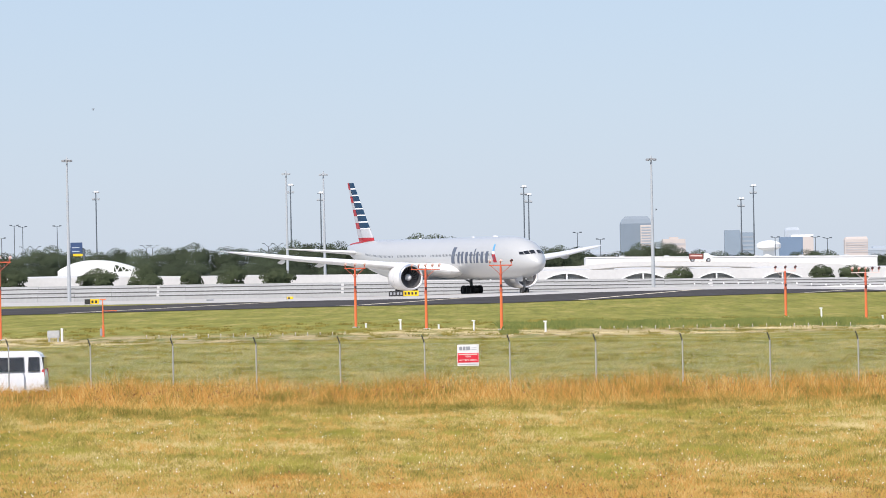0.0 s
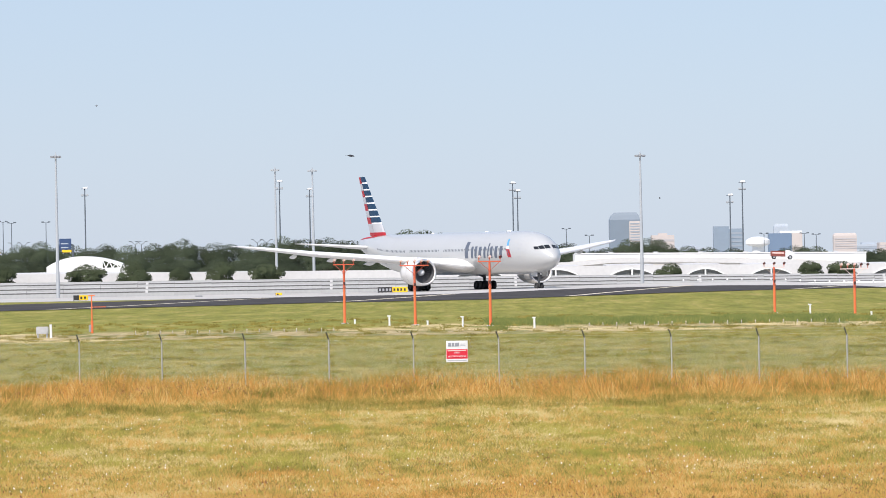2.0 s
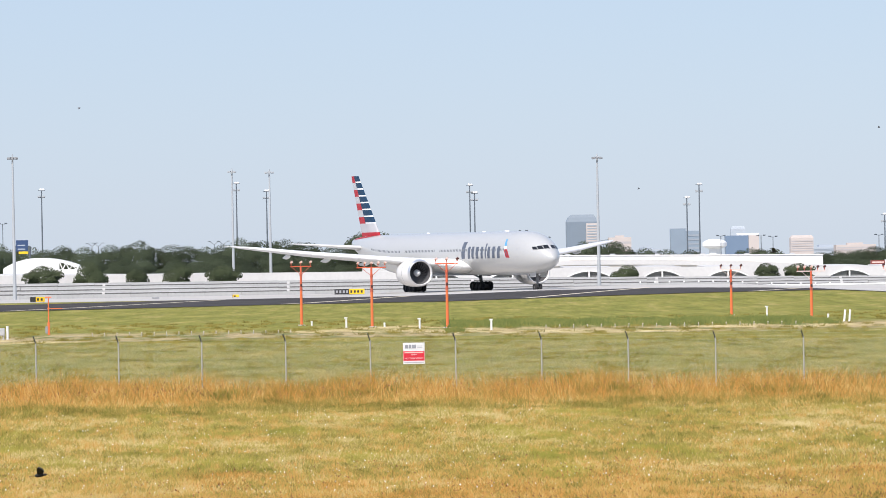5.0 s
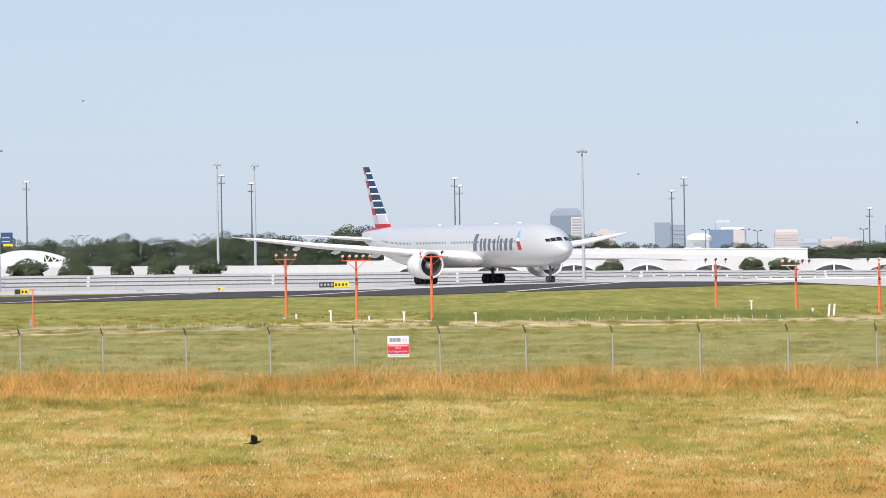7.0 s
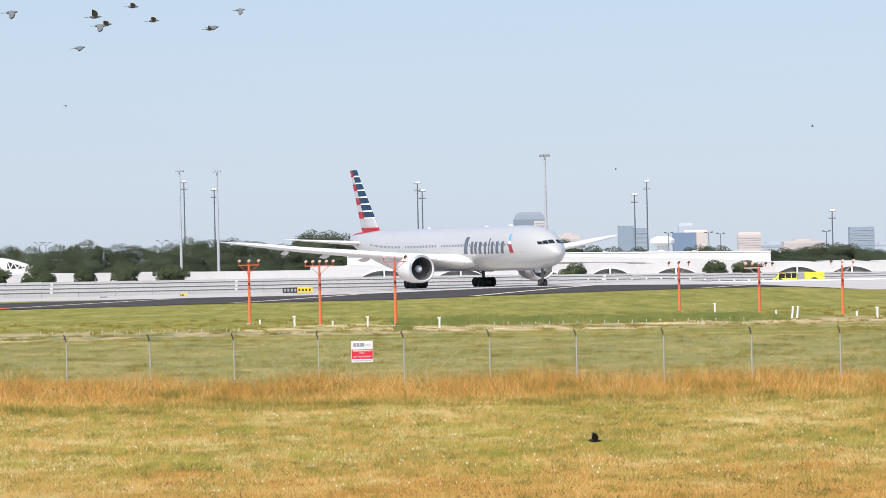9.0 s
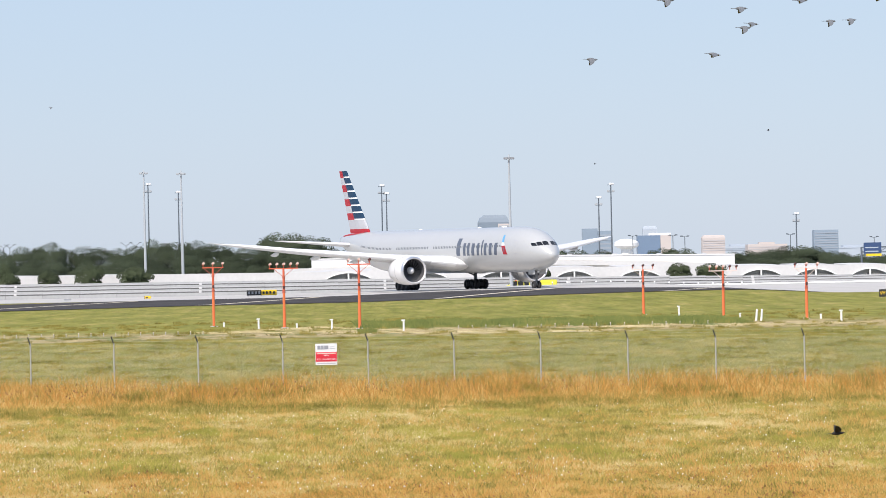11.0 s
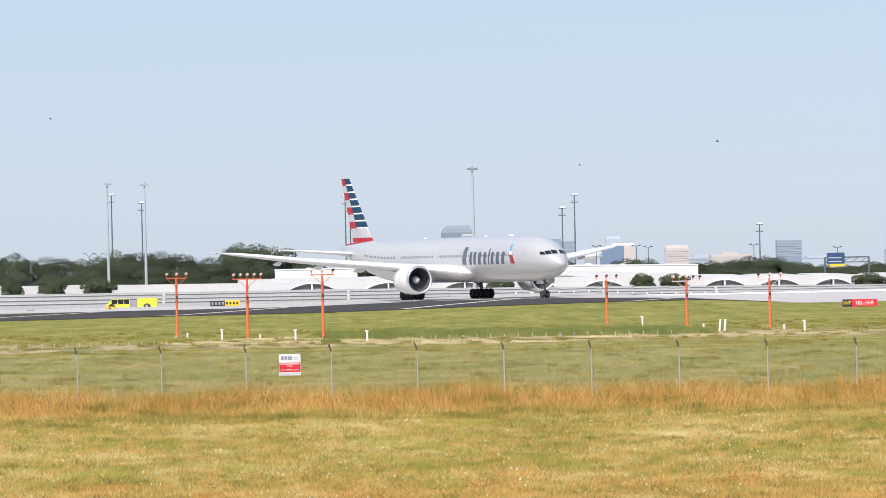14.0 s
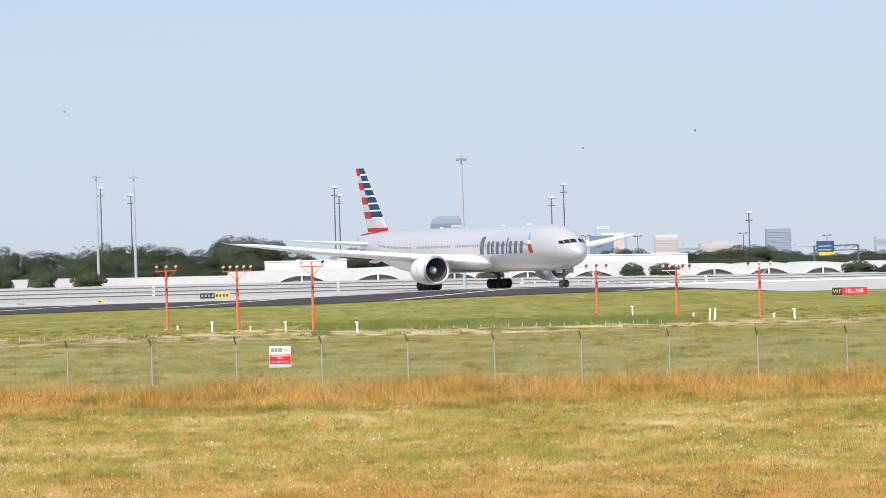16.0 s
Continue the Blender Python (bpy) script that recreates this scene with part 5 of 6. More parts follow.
# ---- airfield signs ----
def flat_text(body, size, material, parent, m, name="lettering"):
    cu = bpy.data.curves.new(name, "FONT")
    cu.body, cu.size, cu.align_x, cu.align_y, cu.extrude = body, size, "CENTER", "CENTER", 0.006
    cu.materials.append(material)
    ob = new(name, cu)
    ob.parent = parent
    ob.matrix_local = m
    return ob


def airfield_sign(x, y, z, panels, h, label, turn=0.0):
    t = thing("airfield_sign", pose(x, y, z, 0, 0, turn), label, "airfield sign")
    xx = 0.0
    for w, m, words, ink in panels:
        p = part("sign_panel", boxbm(xx + 0.01, xx + w - 0.01, -0.12, 0.12, 0.14, h, bevel=0.025), m, t)
        if words == "bars":
            for k in range(max(1, int(w / 0.5))):
                part("print_bar", boxbm(xx + 0.18 + k * 0.5, xx + 0.46 + k * 0.5, -0.135, -0.115, h * 0.38, h * 0.78), ink, p)
        elif words:
            flat_text(words, h * 0.62, ink, p, pose(xx + w / 2, -0.135, h * 0.57, 90))
        part("panel_edge", boxbm(xx - 0.02, xx + 0.02, -0.13, 0.13, 0.1, h + 0.02), SIGN_BLACK, t)
        for lx in (xx + 0.2, xx + w - 0.2):
            part("leg", rodbm((lx, 0, 0), (lx, 0, 0.16), 0.04, seg=8), GALV, t)
        xx += w
    return t


airfield_sign(-7.95, 739, ground_z(-6, 739) + 0.05, [(2.1, SIGN_BLACK, "bars", SIGN_GREY), (2.25, SIGN_YELLOW, "bars", SIGN_BLACK)], 0.92, "low black and yellow taxiway guidance sign")
airfield_sign(-49.4, 700, 0.05, [(0.75, SIGN_BLACK, "", SIGN_GREY), (1.25, SIGN_YELLOW, "bars", SIGN_BLACK)], 0.82, "small black and yellow taxiway sign by the asphalt")
airfield_sign(-22.4, 726, 0.05, [(0.95, SIGN_YELLOW, "bars", SIGN_BLACK)], 0.5, "small plain yellow taxiway sign")
airfield_sign(57.15, 502, ground_z(58, 502) - 0.03, [(0.9, SIGN_BLACK, "WF", SIGN_YELLOW), (2.52, SIGN_RED, "18L-36R", SIGN_WHITE)], 0.88, "red runway holding sign reading 18L-36R beside a black panel", -6)


# ---- perimeter fence ----
def fence_y(x):
    return 181.1 - 0.25 * x


def fence_dz(x):
    return -0.006 * (x + 5)


def build_fence():
    f = thing("perimeter_fence", pose(0, 0, 0), "galvanised chain-link fence with angled barbed-wire arms", "fence")
    pm = finish("post", rodbm((0, 0, -0.3), (0, 0, 2.02), 0.026, seg=10), FENCE_STEEL)
    am = finish("barb_arm", rodbm((0.005, 0, 1.97), (-0.09, -0.03, 2.26), 0.027, 0.020, 6), ARM_BLACK)
    xs = [2.31 + 3.03 * k for k in range(-9, 9)]
    for x in xs:
        post = new("post", pm)
        post.parent = f
        post.matrix_local = pose(x, fence_y(x), fence_dz(x))
        arm = new("barb_arm", am)
        arm.parent = post
    a, b = xs[0], xs[-1]
    for k in range(3):
        h, off = 2.06 + 0.09 * k, -0.02 - 0.03 * k
        part("barbed_strand", rodbm((a + off, fence_y(a), h + fence_dz(a)), (b + off, fence_y(b), h + fence_dz(b)), 0.0009, seg=4), GALV, f)
    part("tension_wire", rodbm((a, fence_y(a), 1.96 + fence_dz(a)), (b, fence_y(b), 1.96 + fence_dz(b)), 0.0009, seg=4), GALV, f)
    # woven mesh: two families of slanting wires
    bm_v, bm_f = [], []
    step, top = 0.056, 1.95
    n = int((b - a + top) / step)
    r = 0.0008
    for s in (1, -1):
        for i in range(n):
            x0 = a - (top if s > 0 else 0) + i * step
            p, q = (x0, 0.05), (x0 + s * top, top)
            if min(p[0], q[0]) < a - 0.01 or max(p[0], q[0]) > b + 0.01:
                continue
            k = len(bm_v)
            for px, pz in (p, q):
                y = fence_y(px)
                bm_v += [(px - r, y + s * r, pz + fence_dz(px)), (px + r, y + s * r, pz + fence_dz(px)), (px, y + s * r + 2 * r, pz + fence_dz(px))]
            bm_f += [(k, k + 1, k + 4, k + 3), (k + 1, k + 2, k + 5, k + 4), (k + 2, k, k + 3, k + 5)]
    me = bpy.data.meshes.new("chain_link_mesh")
    me.from_pydata(bm_v, [], bm_f)
    me.materials.append(GALV)
    net = new("chain_link_mesh", me)
    net.parent = f
    tagged(net, "fine galvanised wire mesh", kind="stuff")
    return f


build_fence()


def fence_sign():
    x = 0.83
    t = thing("warning_sign", pose(x, fence_y(x) - 0.07, 0), "white and red no-trespassing warning board on the fence", "warning sign")
    part("board", boxbm(-0.385, 0.385, -0.012, 0.012, 1.12, 1.88, bevel=0.004), SIGN_WHITE, t)
    part("red_field", boxbm(-0.375, 0.375, -0.018, -0.012, 1.24, 1.58), SIGN_RED, t)
    flat_text("AREA", 0.085, SIGN_WHITE, t, pose(0, -0.022, 1.455, 90))
    part("print_bar", boxbm(-0.33, 0.33, -0.024, -0.018, 1.51, 1.555), LAMP_PALE, t)
    flat_text("NO TRESPASSING", 0.082, SIGN_WHITE, t, pose(0, -0.022, 1.32, 90))
    for a, b in ((-0.31, -0.20), (-0.18, -0.09), (-0.07, 0.08)):
        part("logo_bar", boxbm(a, b, -0.02, -0.012, 1.68, 1.81), SIGN_GREY, t)
    for k in range(2):
        part("print_bar", boxbm(0.12, 0.30, -0.02, -0.012, 1.69 + 0.06 * k, 1.71 + 0.06 * k), LIVERY_GREY, t)
    part("print_bar", boxbm(-0.34, 0.34, -0.02, -0.012, 1.165, 1.19), LIVERY_GREY, t)


fence_sign()


# ---- grass ----
def blade_field(name, n, xr, yr, hmin, hmax, wide, lean, material, label, seed, keep=None):
    """A field of single blades, two triangles each."""
    rng = np.random.default_rng(seed)
    y = yr[0] + (yr[1] - yr[0]) * rng.random(n)
    x = xr[0] + (xr[1] - xr[0]) * rng.random(n)
    if keep is not None:
        k = keep(x, y, rng)
        x, y = x[k], y[k]
    n = len(x)
    patch = 0.5 + 0.5 * np.sin(x * 0.9 + 2.1 * np.sin(y * 0.17)) * np.sin(y * 0.31 + 1.3 * np.sin(x * 0.37))
    patch = 0.7 * patch + 0.3 * (0.5 + 0.5 * np.sin(x * 2.9 + np.sin(y * 0.7)) * np.sin(x * 1.3 + y * 0.9))
    h = hmin + (hmax - hmin) * rng.random(n) * (0.35 + 0.65 * patch * rng.random(n) ** 0.3)
    a = (rng.random(n) - 0.5) * 2.0
    w = wide * (0.5 + rng.random(n))
    dx, dy = np.cos(a) * w, np.sin(a) * w * 0.5
    lx, ly = rng.normal(size=n) * lean * h, np.abs(rng.normal(size=n)) * lean * h
    z = np.zeros(n) - 0.01
    m = 0.55
    q = np.stack([np.stack([x - dx, y - dy, z], 1), np.stack([x + dx, y + dy, z], 1), np.stack([x + lx * m + dx * 0.8, y + ly * m + dy * 0.8, z + h * m], 1), np.stack([x + lx, y + ly, z + h], 1)], 1).reshape(-1, 3)
    ob = new(name, quads_mesh(name, q, material))
    return tagged(ob, label, "grass", kind="stuff")


blade_field("golden_grass", 240000, (-13, 22), (94, 124), 0.03, 0.16, 0.008, 0.6, GOLD_GRASS, "golden dry grass with dark seed heads", 1,
            keep=lambda x, y, rng: y < 121 - 16 * rng.random(len(x)) + 3 * np.sin(x * 0.5))
blade_field("meadow_grass", 430000, (-17, 32), (104, 178), 0.03, 0.17, 0.009, 0.6, MEADOW_GRASS, "mixed green and straw-coloured meadow grass", 4)
blade_field("tall_grass", 260000, (-22, 34), (160, 188), 0.2, 1.5, 0.009, 0.55, RUST_GRASS, "tall rusty-orange seeding grass along the fence", 2,
            keep=lambda x, y, rng: (y < 180.6 - 0.25 * x) & (y > 179.2 - 0.25 * x + 0.9 * np.sin(x * 0.8) + 0.9 * np.sin(x * 2.3 + 1) + 0.6 * np.sin(x * 5.1) - 10 * rng.random(len(x)) ** 5.0))
blade_field("low_rusty_grass", 110000, (-22, 34), (155, 188), 0.08, 0.55, 0.009, 0.8, RUST_GRASS, "shorter rusty grass thinning out before the tall band", 51,
            keep=lambda x, y, rng: (y < 179.5 - 0.25 * x) & (y > 178.5 - 0.25 * x + 1.2 * np.sin(x * 1.1) - 13 * rng.random(len(x)) ** 1.3))
blade_field("field_grass", 170000, (-34, 52), (184, 322), 0.04, 0.15, 0.022, 0.6, FIELD_GRASS, "rough green grass behind the fence", 3)
def clumped(count, spread, xr, yr, seed):
    """Keeps the blades that stand in one of many small tufts."""
    rng = np.random.default_rng(seed)
    cx, cy = xr[0] + (xr[1] - xr[0]) * rng.random(count), yr[0] + (yr[1] - yr[0]) * rng.random(count)

    def keep(x, y, r):
        i = r.integers(0, count, len(x))
        x[:] = cx[i] + r.normal(size=len(x)) * spread
        y[:] = cy[i] + r.normal(size=len(x)) * spread * 2
        return np.ones(len(x), bool)
    return keep


blade_field("grass_tufts", 60000, (-15, 30), (97, 172), 0.06, 0.24, 0.009, 0.6, DARK_TUFT, "small olive tufts scattered through the meadow", 21, keep=clumped(2600, 0.10, (-15, 30), (97, 172), 22))
blade_field("straw_tufts", 70000, (-15, 30), (97, 176), 0.06, 0.30, 0.008, 0.6, GOLD_GRASS, "bleached straw tufts scattered through the meadow", 23, keep=clumped(2200, 0.12, (-15, 30), (97, 176), 24))
blade_field("fence_tufts", 40000, (-20, 33), (160, 178), 0.08, 0.42, 0.009, 0.6, DARK_TUFT, "dark olive tufts at the foot of the tall grass", 27, keep=clumped(520, 0.3, (-20, 33), (160, 177), 28))
blade_field("straw_verge", 90000, (-20, 33), (160, 182), 0.08, 0.4, 0.009, 0.6, GOLD_GRASS, "bleached gold grass before the tall rusty band", 29, keep=lambda x, y, rng: y > 176 - 0.25 * x - 12 * rng.random(len(x)) ** 1.5)
blade_field("field_tufts", 40000, (-34, 52), (186, 420), 0.06, 0.3, 0.03, 0.6, DARK_TUFT, "olive weed tufts in the rough field", 25, keep=clumped(1400, 0.22, (-34, 52), (186, 420), 26))
blade_field("green_weeds", 60000, (4, 31), (345, 405), 0.12, 0.6, 0.04, 0.6, WEED_GREEN, "low green weeds among the straw", 6,
            keep=lambda x, y, rng: (np.abs(y - 382 + 0.5 * x) < 4 + 18 * rng.random(len(x)) ** 2) & (np.sin(x * 1.7) + np.sin(y * 0.6 + x) > -0.6))
blade_field("verge_grass", 16000, (-24, -9), (181, 185.5), 0.2, 1.05, 0.010, 0.45, RUST_GRASS, "seeding grass on the verge of the fence road", 31)


def patches(*spots):
    """Keeps the blades that stand in ragged patches (x, y, half width, half depth)."""
    def keep(x, y, r):
        i = r.integers(0, len(spots), len(x))
        s = np.array(spots)[i]
        x[:] = s[:, 0] + s[:, 2] * np.clip(r.normal(size=len(x)) * 0.55, -1.3, 1.3)
        y[:] = s[:, 1] + s[:, 3] * np.clip(r.normal(size=len(x)) * 0.55, -1.3, 1.3) + 2.5 * np.sin(x * 1.3)
        return np.sin(x * 2.1 + y * 0.5) + np.sin(x * 0.8 - y * 0.23) + r.normal(size=len(x)) * 0.5 > -0.5
    return keep


blade_field("straw_patches", 36000, (-35, 35), (320, 380), 0.02, 0.10, 0.03, 0.9, STRAW_GRASS, "bleached straw lying in patches round the light poles", 33,
            keep=patches((-31.5, 362, 3.0, 6), (-28, 338, 2.5, 5), (-24.5, 325, 3.5, 4), (-3.5, 356, 3.0, 6), (0.5, 370, 3.2, 6), (4.5, 350, 4.5, 7), (9.5, 338, 4.0, 6), (15, 330, 4.0, 5), (24, 345, 5.0, 6), (33, 340, 5.0, 6)))
blade_field("fence_weed_clump", 1300, (18.2, 20.3), (175.2, 176.4), 0.3, 1.0, 0.012, 0.3, WEED_GREEN, "bright green weed clump before the fence", 7,
            keep=lambda x, y, rng: np.abs(x - 19.25) < 1.0 * np.sqrt(rng.random(len(x))))
blade_field("weed_clump", 900, (3.8, 4.9), (339.5, 341), 0.15, 0.5, 0.03, 0.5, WEED_GREEN, "small dark green weed clump by the light pole", 8)


def speckles(name, n, xr, yr, zr, size, material, label, seed):
    """Loose seed heads or flowers standing in the grass tips."""
    rng = np.random.default_rng(seed)
    c = np.stack([xr[0] + (xr[1] - xr[0]) * rng.random(n), yr[0] + (yr[1] - yr[0]) * rng.random(n) ** 1.5, zr[0] + (zr[1] - zr[0]) * rng.random(n)], 1)
    clump = 0.5 + 0.5 * np.sin(c[:, 0] * 1.1 + 1.7 * np.sin(c[:, 1] * 0.4)) * np.sin(c[:, 1] * 0.5)
    c = c[rng.random(n) < clump]
    n = len(c)
    u = rng.normal(size=(n, 3)) * 0.4 + [0, 0, 1]
    u /= np.linalg.norm(u, axis=1)[:, None]
    v = np.cross(u, rng.normal(size=(n, 3)))
    v /= np.linalg.norm(v, axis=1)[:, None]
    s = size * (0.5 + rng.random(n))[:, None]
    q = np.stack([c - u * s * 1.4, c + v * s, c + u * s * 1.4, c - v * s], 1).reshape(-1, 3)
    return tagged(new(name, quads_mesh(name, q, material)), label, "grass", kind="stuff")


def scatter(count, xr, yr, wide, deep, seed):
    """Random ragged patches over a stretch of the field."""
    r = random.Random(seed)
    return patches(*[(r.uniform(*xr), r.uniform(*yr), wide * r.uniform(0.5, 1.5), deep * r.uniform(0.5, 1.5)) for _i in range(count)])


blade_field("green_patches", 90000, (-14, 28), (112, 160), 0.05, 0.2, 0.009, 0.6, FRESH_GRASS, "fresh green patches in the dry meadow", 41, keep=scatter(90, (-14, 28), (114, 160), 0.9, 3.2, 42))
blade_field("pale_straw_patches", 60000, (-14, 28), (104, 172), 0.05, 0.2, 0.007, 0.8, PALE_GOLD, "pale bleached straw patches in the meadow", 43, keep=scatter(170, (-14, 28), (104, 172), 0.8, 2.6, 44))
blade_field("rusty_patches", 60000, (-12, 24), (95, 116), 0.06, 0.22, 0.008, 0.6, RUST_GRASS, "rusty seeding patches in the golden grass", 45, keep=scatter(34, (-4, 24), (95, 113), 1.2, 3.0, 46))
blade_field("olive_fence_clumps", 36000, (-20, 33), (160, 184), 0.15, 0.7, 0.009, 0.6, DARK_TUFT, "olive clumps under the tall rusty grass", 47,
            keep=patches(*[(x, 177.6 - 0.25 * x, 1.5, 0.8) for x in (-15, -9, -6.8, -5.2, -1, 1.5, 6.5, 8, 13, 16.5, 21, 24.5)]))
speckles("seed_heads", 7000, (-13, 24), (96, 119), (0.12, 0.24), 0.0125, SEED_DARK, "dark brown seed heads over the golden grass", 11)
speckles("wild_flowers", 3200, (-16, 30), (104, 160), (0.1, 0.2), 0.012, SEED_WHITE, "tiny white wild flowers in the meadow", 12)
speckles("tall_seed_heads", 5000, (-20, 32), (168, 181), (0.35, 0.8), 0.019, SEED_DARK, "dark seed heads in the tall grass", 13)


def edge_marker(x, y):
    t = thing("edge_marker", pose(x, y, ground_z(x, y) + 0.02), "low white pavement edge light", "airfield light", "low edge lights")
    part("stem", rodbm((0, 0, 0), (0, 0, 0.3), 0.05, seg=8), GALV, t)
    part("head", rodbm((0, 0, 0.28), (0, 0, 0.5), 0.14, 0.1, 10), SIGN_WHITE, t)


for i in range(14):
    edge_marker(39.5 + 2.3 * i, 800)
lip = part("pavement_kerb", boxbm(48, 125, 806, 806.6, -0.4, 0.16, bevel=0.03), SIGN_WHITE)
tagged(lip, "low white concrete kerb along the pale pavement", "kerb", kind="structure")


def drain_box(x, y):
    t = thing("drain_box", pose(x, y, ground_z(x, y) + 0.04), "low dark drain cover beside the taxiway", "drain cover")
    part("cover", boxbm(-0.55, 0.55, -0.3, 0.3, 0.0, 0.22, bevel=0.05), STRUT, t)


drain_box(-34.4, 749)


# ---- moving vehicles ----
def vehicle_wheel(parent, x, y, r, w):
    t = part("wheel", wheel_bm(r, w), RUBBER, parent, "black tyre", smooth=True)
    t.matrix_local = pose(x, y, r)
    part("rim", rodbm((0, -w * 0.3, 0), (0, w * 0.3, 0), r * 0.56, seg=14), MAST_PALE, t)


def side_profile(bm, prof, half, tuck=0.0):
    """Extrudes a side view (x, z) across the vehicle, a little narrower at the top."""
    zt = max(z for _x, z in prof)
    zb = min(z for _x, z in prof)
    rings = []
    for y in (-half, half):
        s = 1 if y > 0 else -1
        rings.append([(x, y - s * tuck * ((z - zb) / (zt - zb)) ** 2, z) for x, z in prof])
    loft(bm, rings)
    bmesh.ops.bevel(bm, geom=[e for e in bm.edges], offset=0.06, segments=2, affect="EDGES")
    return bm


def build_van():
    """White passenger van; its front points to -x."""
    v = thing("van", pose(-16.8, 187, 0), "white passenger van with dark tinted windows on the fence road", "van")
    prof = [(0.0, 0.35), (0.0, 0.85), (0.25, 1.05), (1.05, 1.2), (1.75, 1.85), (2.1, 1.95), (4.75, 1.95), (4.98, 1.8), (5.1, 1.0), (5.1, 0.4)]
    body = part("body", side_profile(bmesh.new(), prof, 0.97, 0.12), CAR_WHITE, v, "white painted body", smooth=False)
    for sy in (-1, 1):
        for a, b in ((1.85, 2.55), (2.6, 3.35), (3.38, 4.36), (4.5, 4.93)):
            bm = bmesh.new()
            y0, y1 = sy * 0.945, sy * 0.895
            vs = [bm.verts.new(p) for p in ((a, y0, 1.22), (b, y0, 1.22), (b - 0.02, y1, 1.74), (a + (0.25 if a < 2 else 0.02), y1, 1.74), (a, y0 + sy * -0.03, 1.22))][:4]
            r = bmesh.ops.extrude_face_region(bm, geom=[bm.faces.new(vs)])
            bmesh.ops.translate(bm, verts=[e for e in r["geom"] if isinstance(e, bmesh.types.BMVert)], vec=(0, sy * 0.03, 0))
            part("side_window", bm, GLASS_DARK, body)
        part("tail_lamp", boxbm(4.98, 5.1, sy * 0.85 - 0.08, sy * 0.85 + 0.08, 0.95, 1.3, bevel=0.02), TAIL_RED, body)
        part("door_seam", boxbm(2.79, 2.81, sy * 0.972 - 0.01, sy * 0.972 + 0.01, 0.5, 1.3), SIGN_GREY, body)
        part("side_sill", boxbm(0.9, 4.2, sy * 0.95 - 0.03, sy * 0.95 + 0.03, 0.32, 0.42), SIGN_BLACK, body)
        for x in (0.95, 4.15):
            vehicle_wheel(v, x, sy * 0.84, 0.35, 0.24)
    part("rear_window", boxbm(4.93, 5.06, -0.75, 0.75, 1.22, 1.74, bevel=0.02), GLASS_DARK, body)
    part("rear_bumper", boxbm(5.0, 5.2, -0.93, 0.93, 0.38, 0.62, bevel=0.05), CAR_WHITE, body)
    part("number_plate", boxbm(5.1, 5.12, -0.2, 0.2, 0.72, 0.86), SIGN_GREY, body)
    return v


def build_service_truck():
    """Yellow crew-cab airfield truck with a box body; front to -x."""
    v = thing("airfield_truck", pose(0, 800, 0), "bright yellow crew-cab airfield truck with a box body", "truck")
    prof = [(0.0, 0.3), (0.0, 0.95), (0.15, 1.1), (0.4, 1.1), (0.8, 1.78), (1.05, 1.87), (3.85, 1.87), (3.95, 1.15), (3.95, 0.3)]
    cab = part("cab", side_profile(bmesh.new(), prof, 1.05, 0.1), YELLOW_PAINT, v, "yellow crew cab")
    for sy in (-1, 1):
        for a, b in ((0.92, 1.9), (1.98, 2.9), (2.98, 3.8)):
            part("side_window", boxbm(a, b, sy * 1.0 - 0.03, sy * 1.0 + 0.045, 1.0, 1.82, bevel=0.02), GLASS_DARK, cab)
        # flat black discs stand for the shaded wheel wells
        for x in (0.95, 6.7):
            part("wheel_arch", rodbm((x, sy * 1.05, 0.5), (x, sy * 1.13, 0.5), 0.6, seg=14), SIGN_BLACK, v)
        for x in (0.95, 6.7):
            vehicle_wheel(v, x, sy * 0.9, 0.45, 0.3)
    bm = bmesh.new()
    vs = [bm.verts.new(p) for p in ((0.42, -0.9, 1.14), (0.42, 0.9, 1.14), (0.77, 0.85, 1.74), (0.77, -0.85, 1.74))]
    r = bmesh.ops.extrude_face_region(bm, geom=[bm.faces.new(vs)])
    bmesh.ops.translate(bm, verts=[e for e in r["geom"] if isinstance(e, bmesh.types.BMVert)], vec=(-0.05, 0, 0.02))
    part("windscreen", bm, GLASS_DARK, cab)
    part("orange_stripe", boxbm(-0.03, 1.3, -1.06, 1.06, 0.36, 0.55), ORANGE, cab)
    part("chassis", boxbm(0.4, 8.3, -0.5, 0.5, 0.45, 0.7), STRUT, v)
    part("equipment_deck", boxbm(3.97, 5.1, -0.95, 0.95, 0.45, 1.6, bevel=0.05), STRUT, v, "grey pump and hose gear")
    b = part("box_body", boxbm(5.12, 8.4, -1.12, 1.12, 0.3, 1.95, bevel=0.12), YELLOW_PAINT, v, "yellow box body")
    part("light_bar", boxbm(1.5, 1.8, -0.7, 0.7, 1.87, 1.98, bevel=0.03), ORANGE, cab)
    for sy in (-1, 1):
        part("side_emblem", boxbm(6.4, 6.9, sy * 1.12 - 0.015, sy * 1.12 + 0.015, 0.5, 0.85), SIGN_GREY, b)
        part("box_seam", boxbm(5.3, 8.35, sy * 1.12 - 0.01, sy * 1.12 + 0.01, 1.5, 1.54), SIGN_YELLOW, b)
    return v


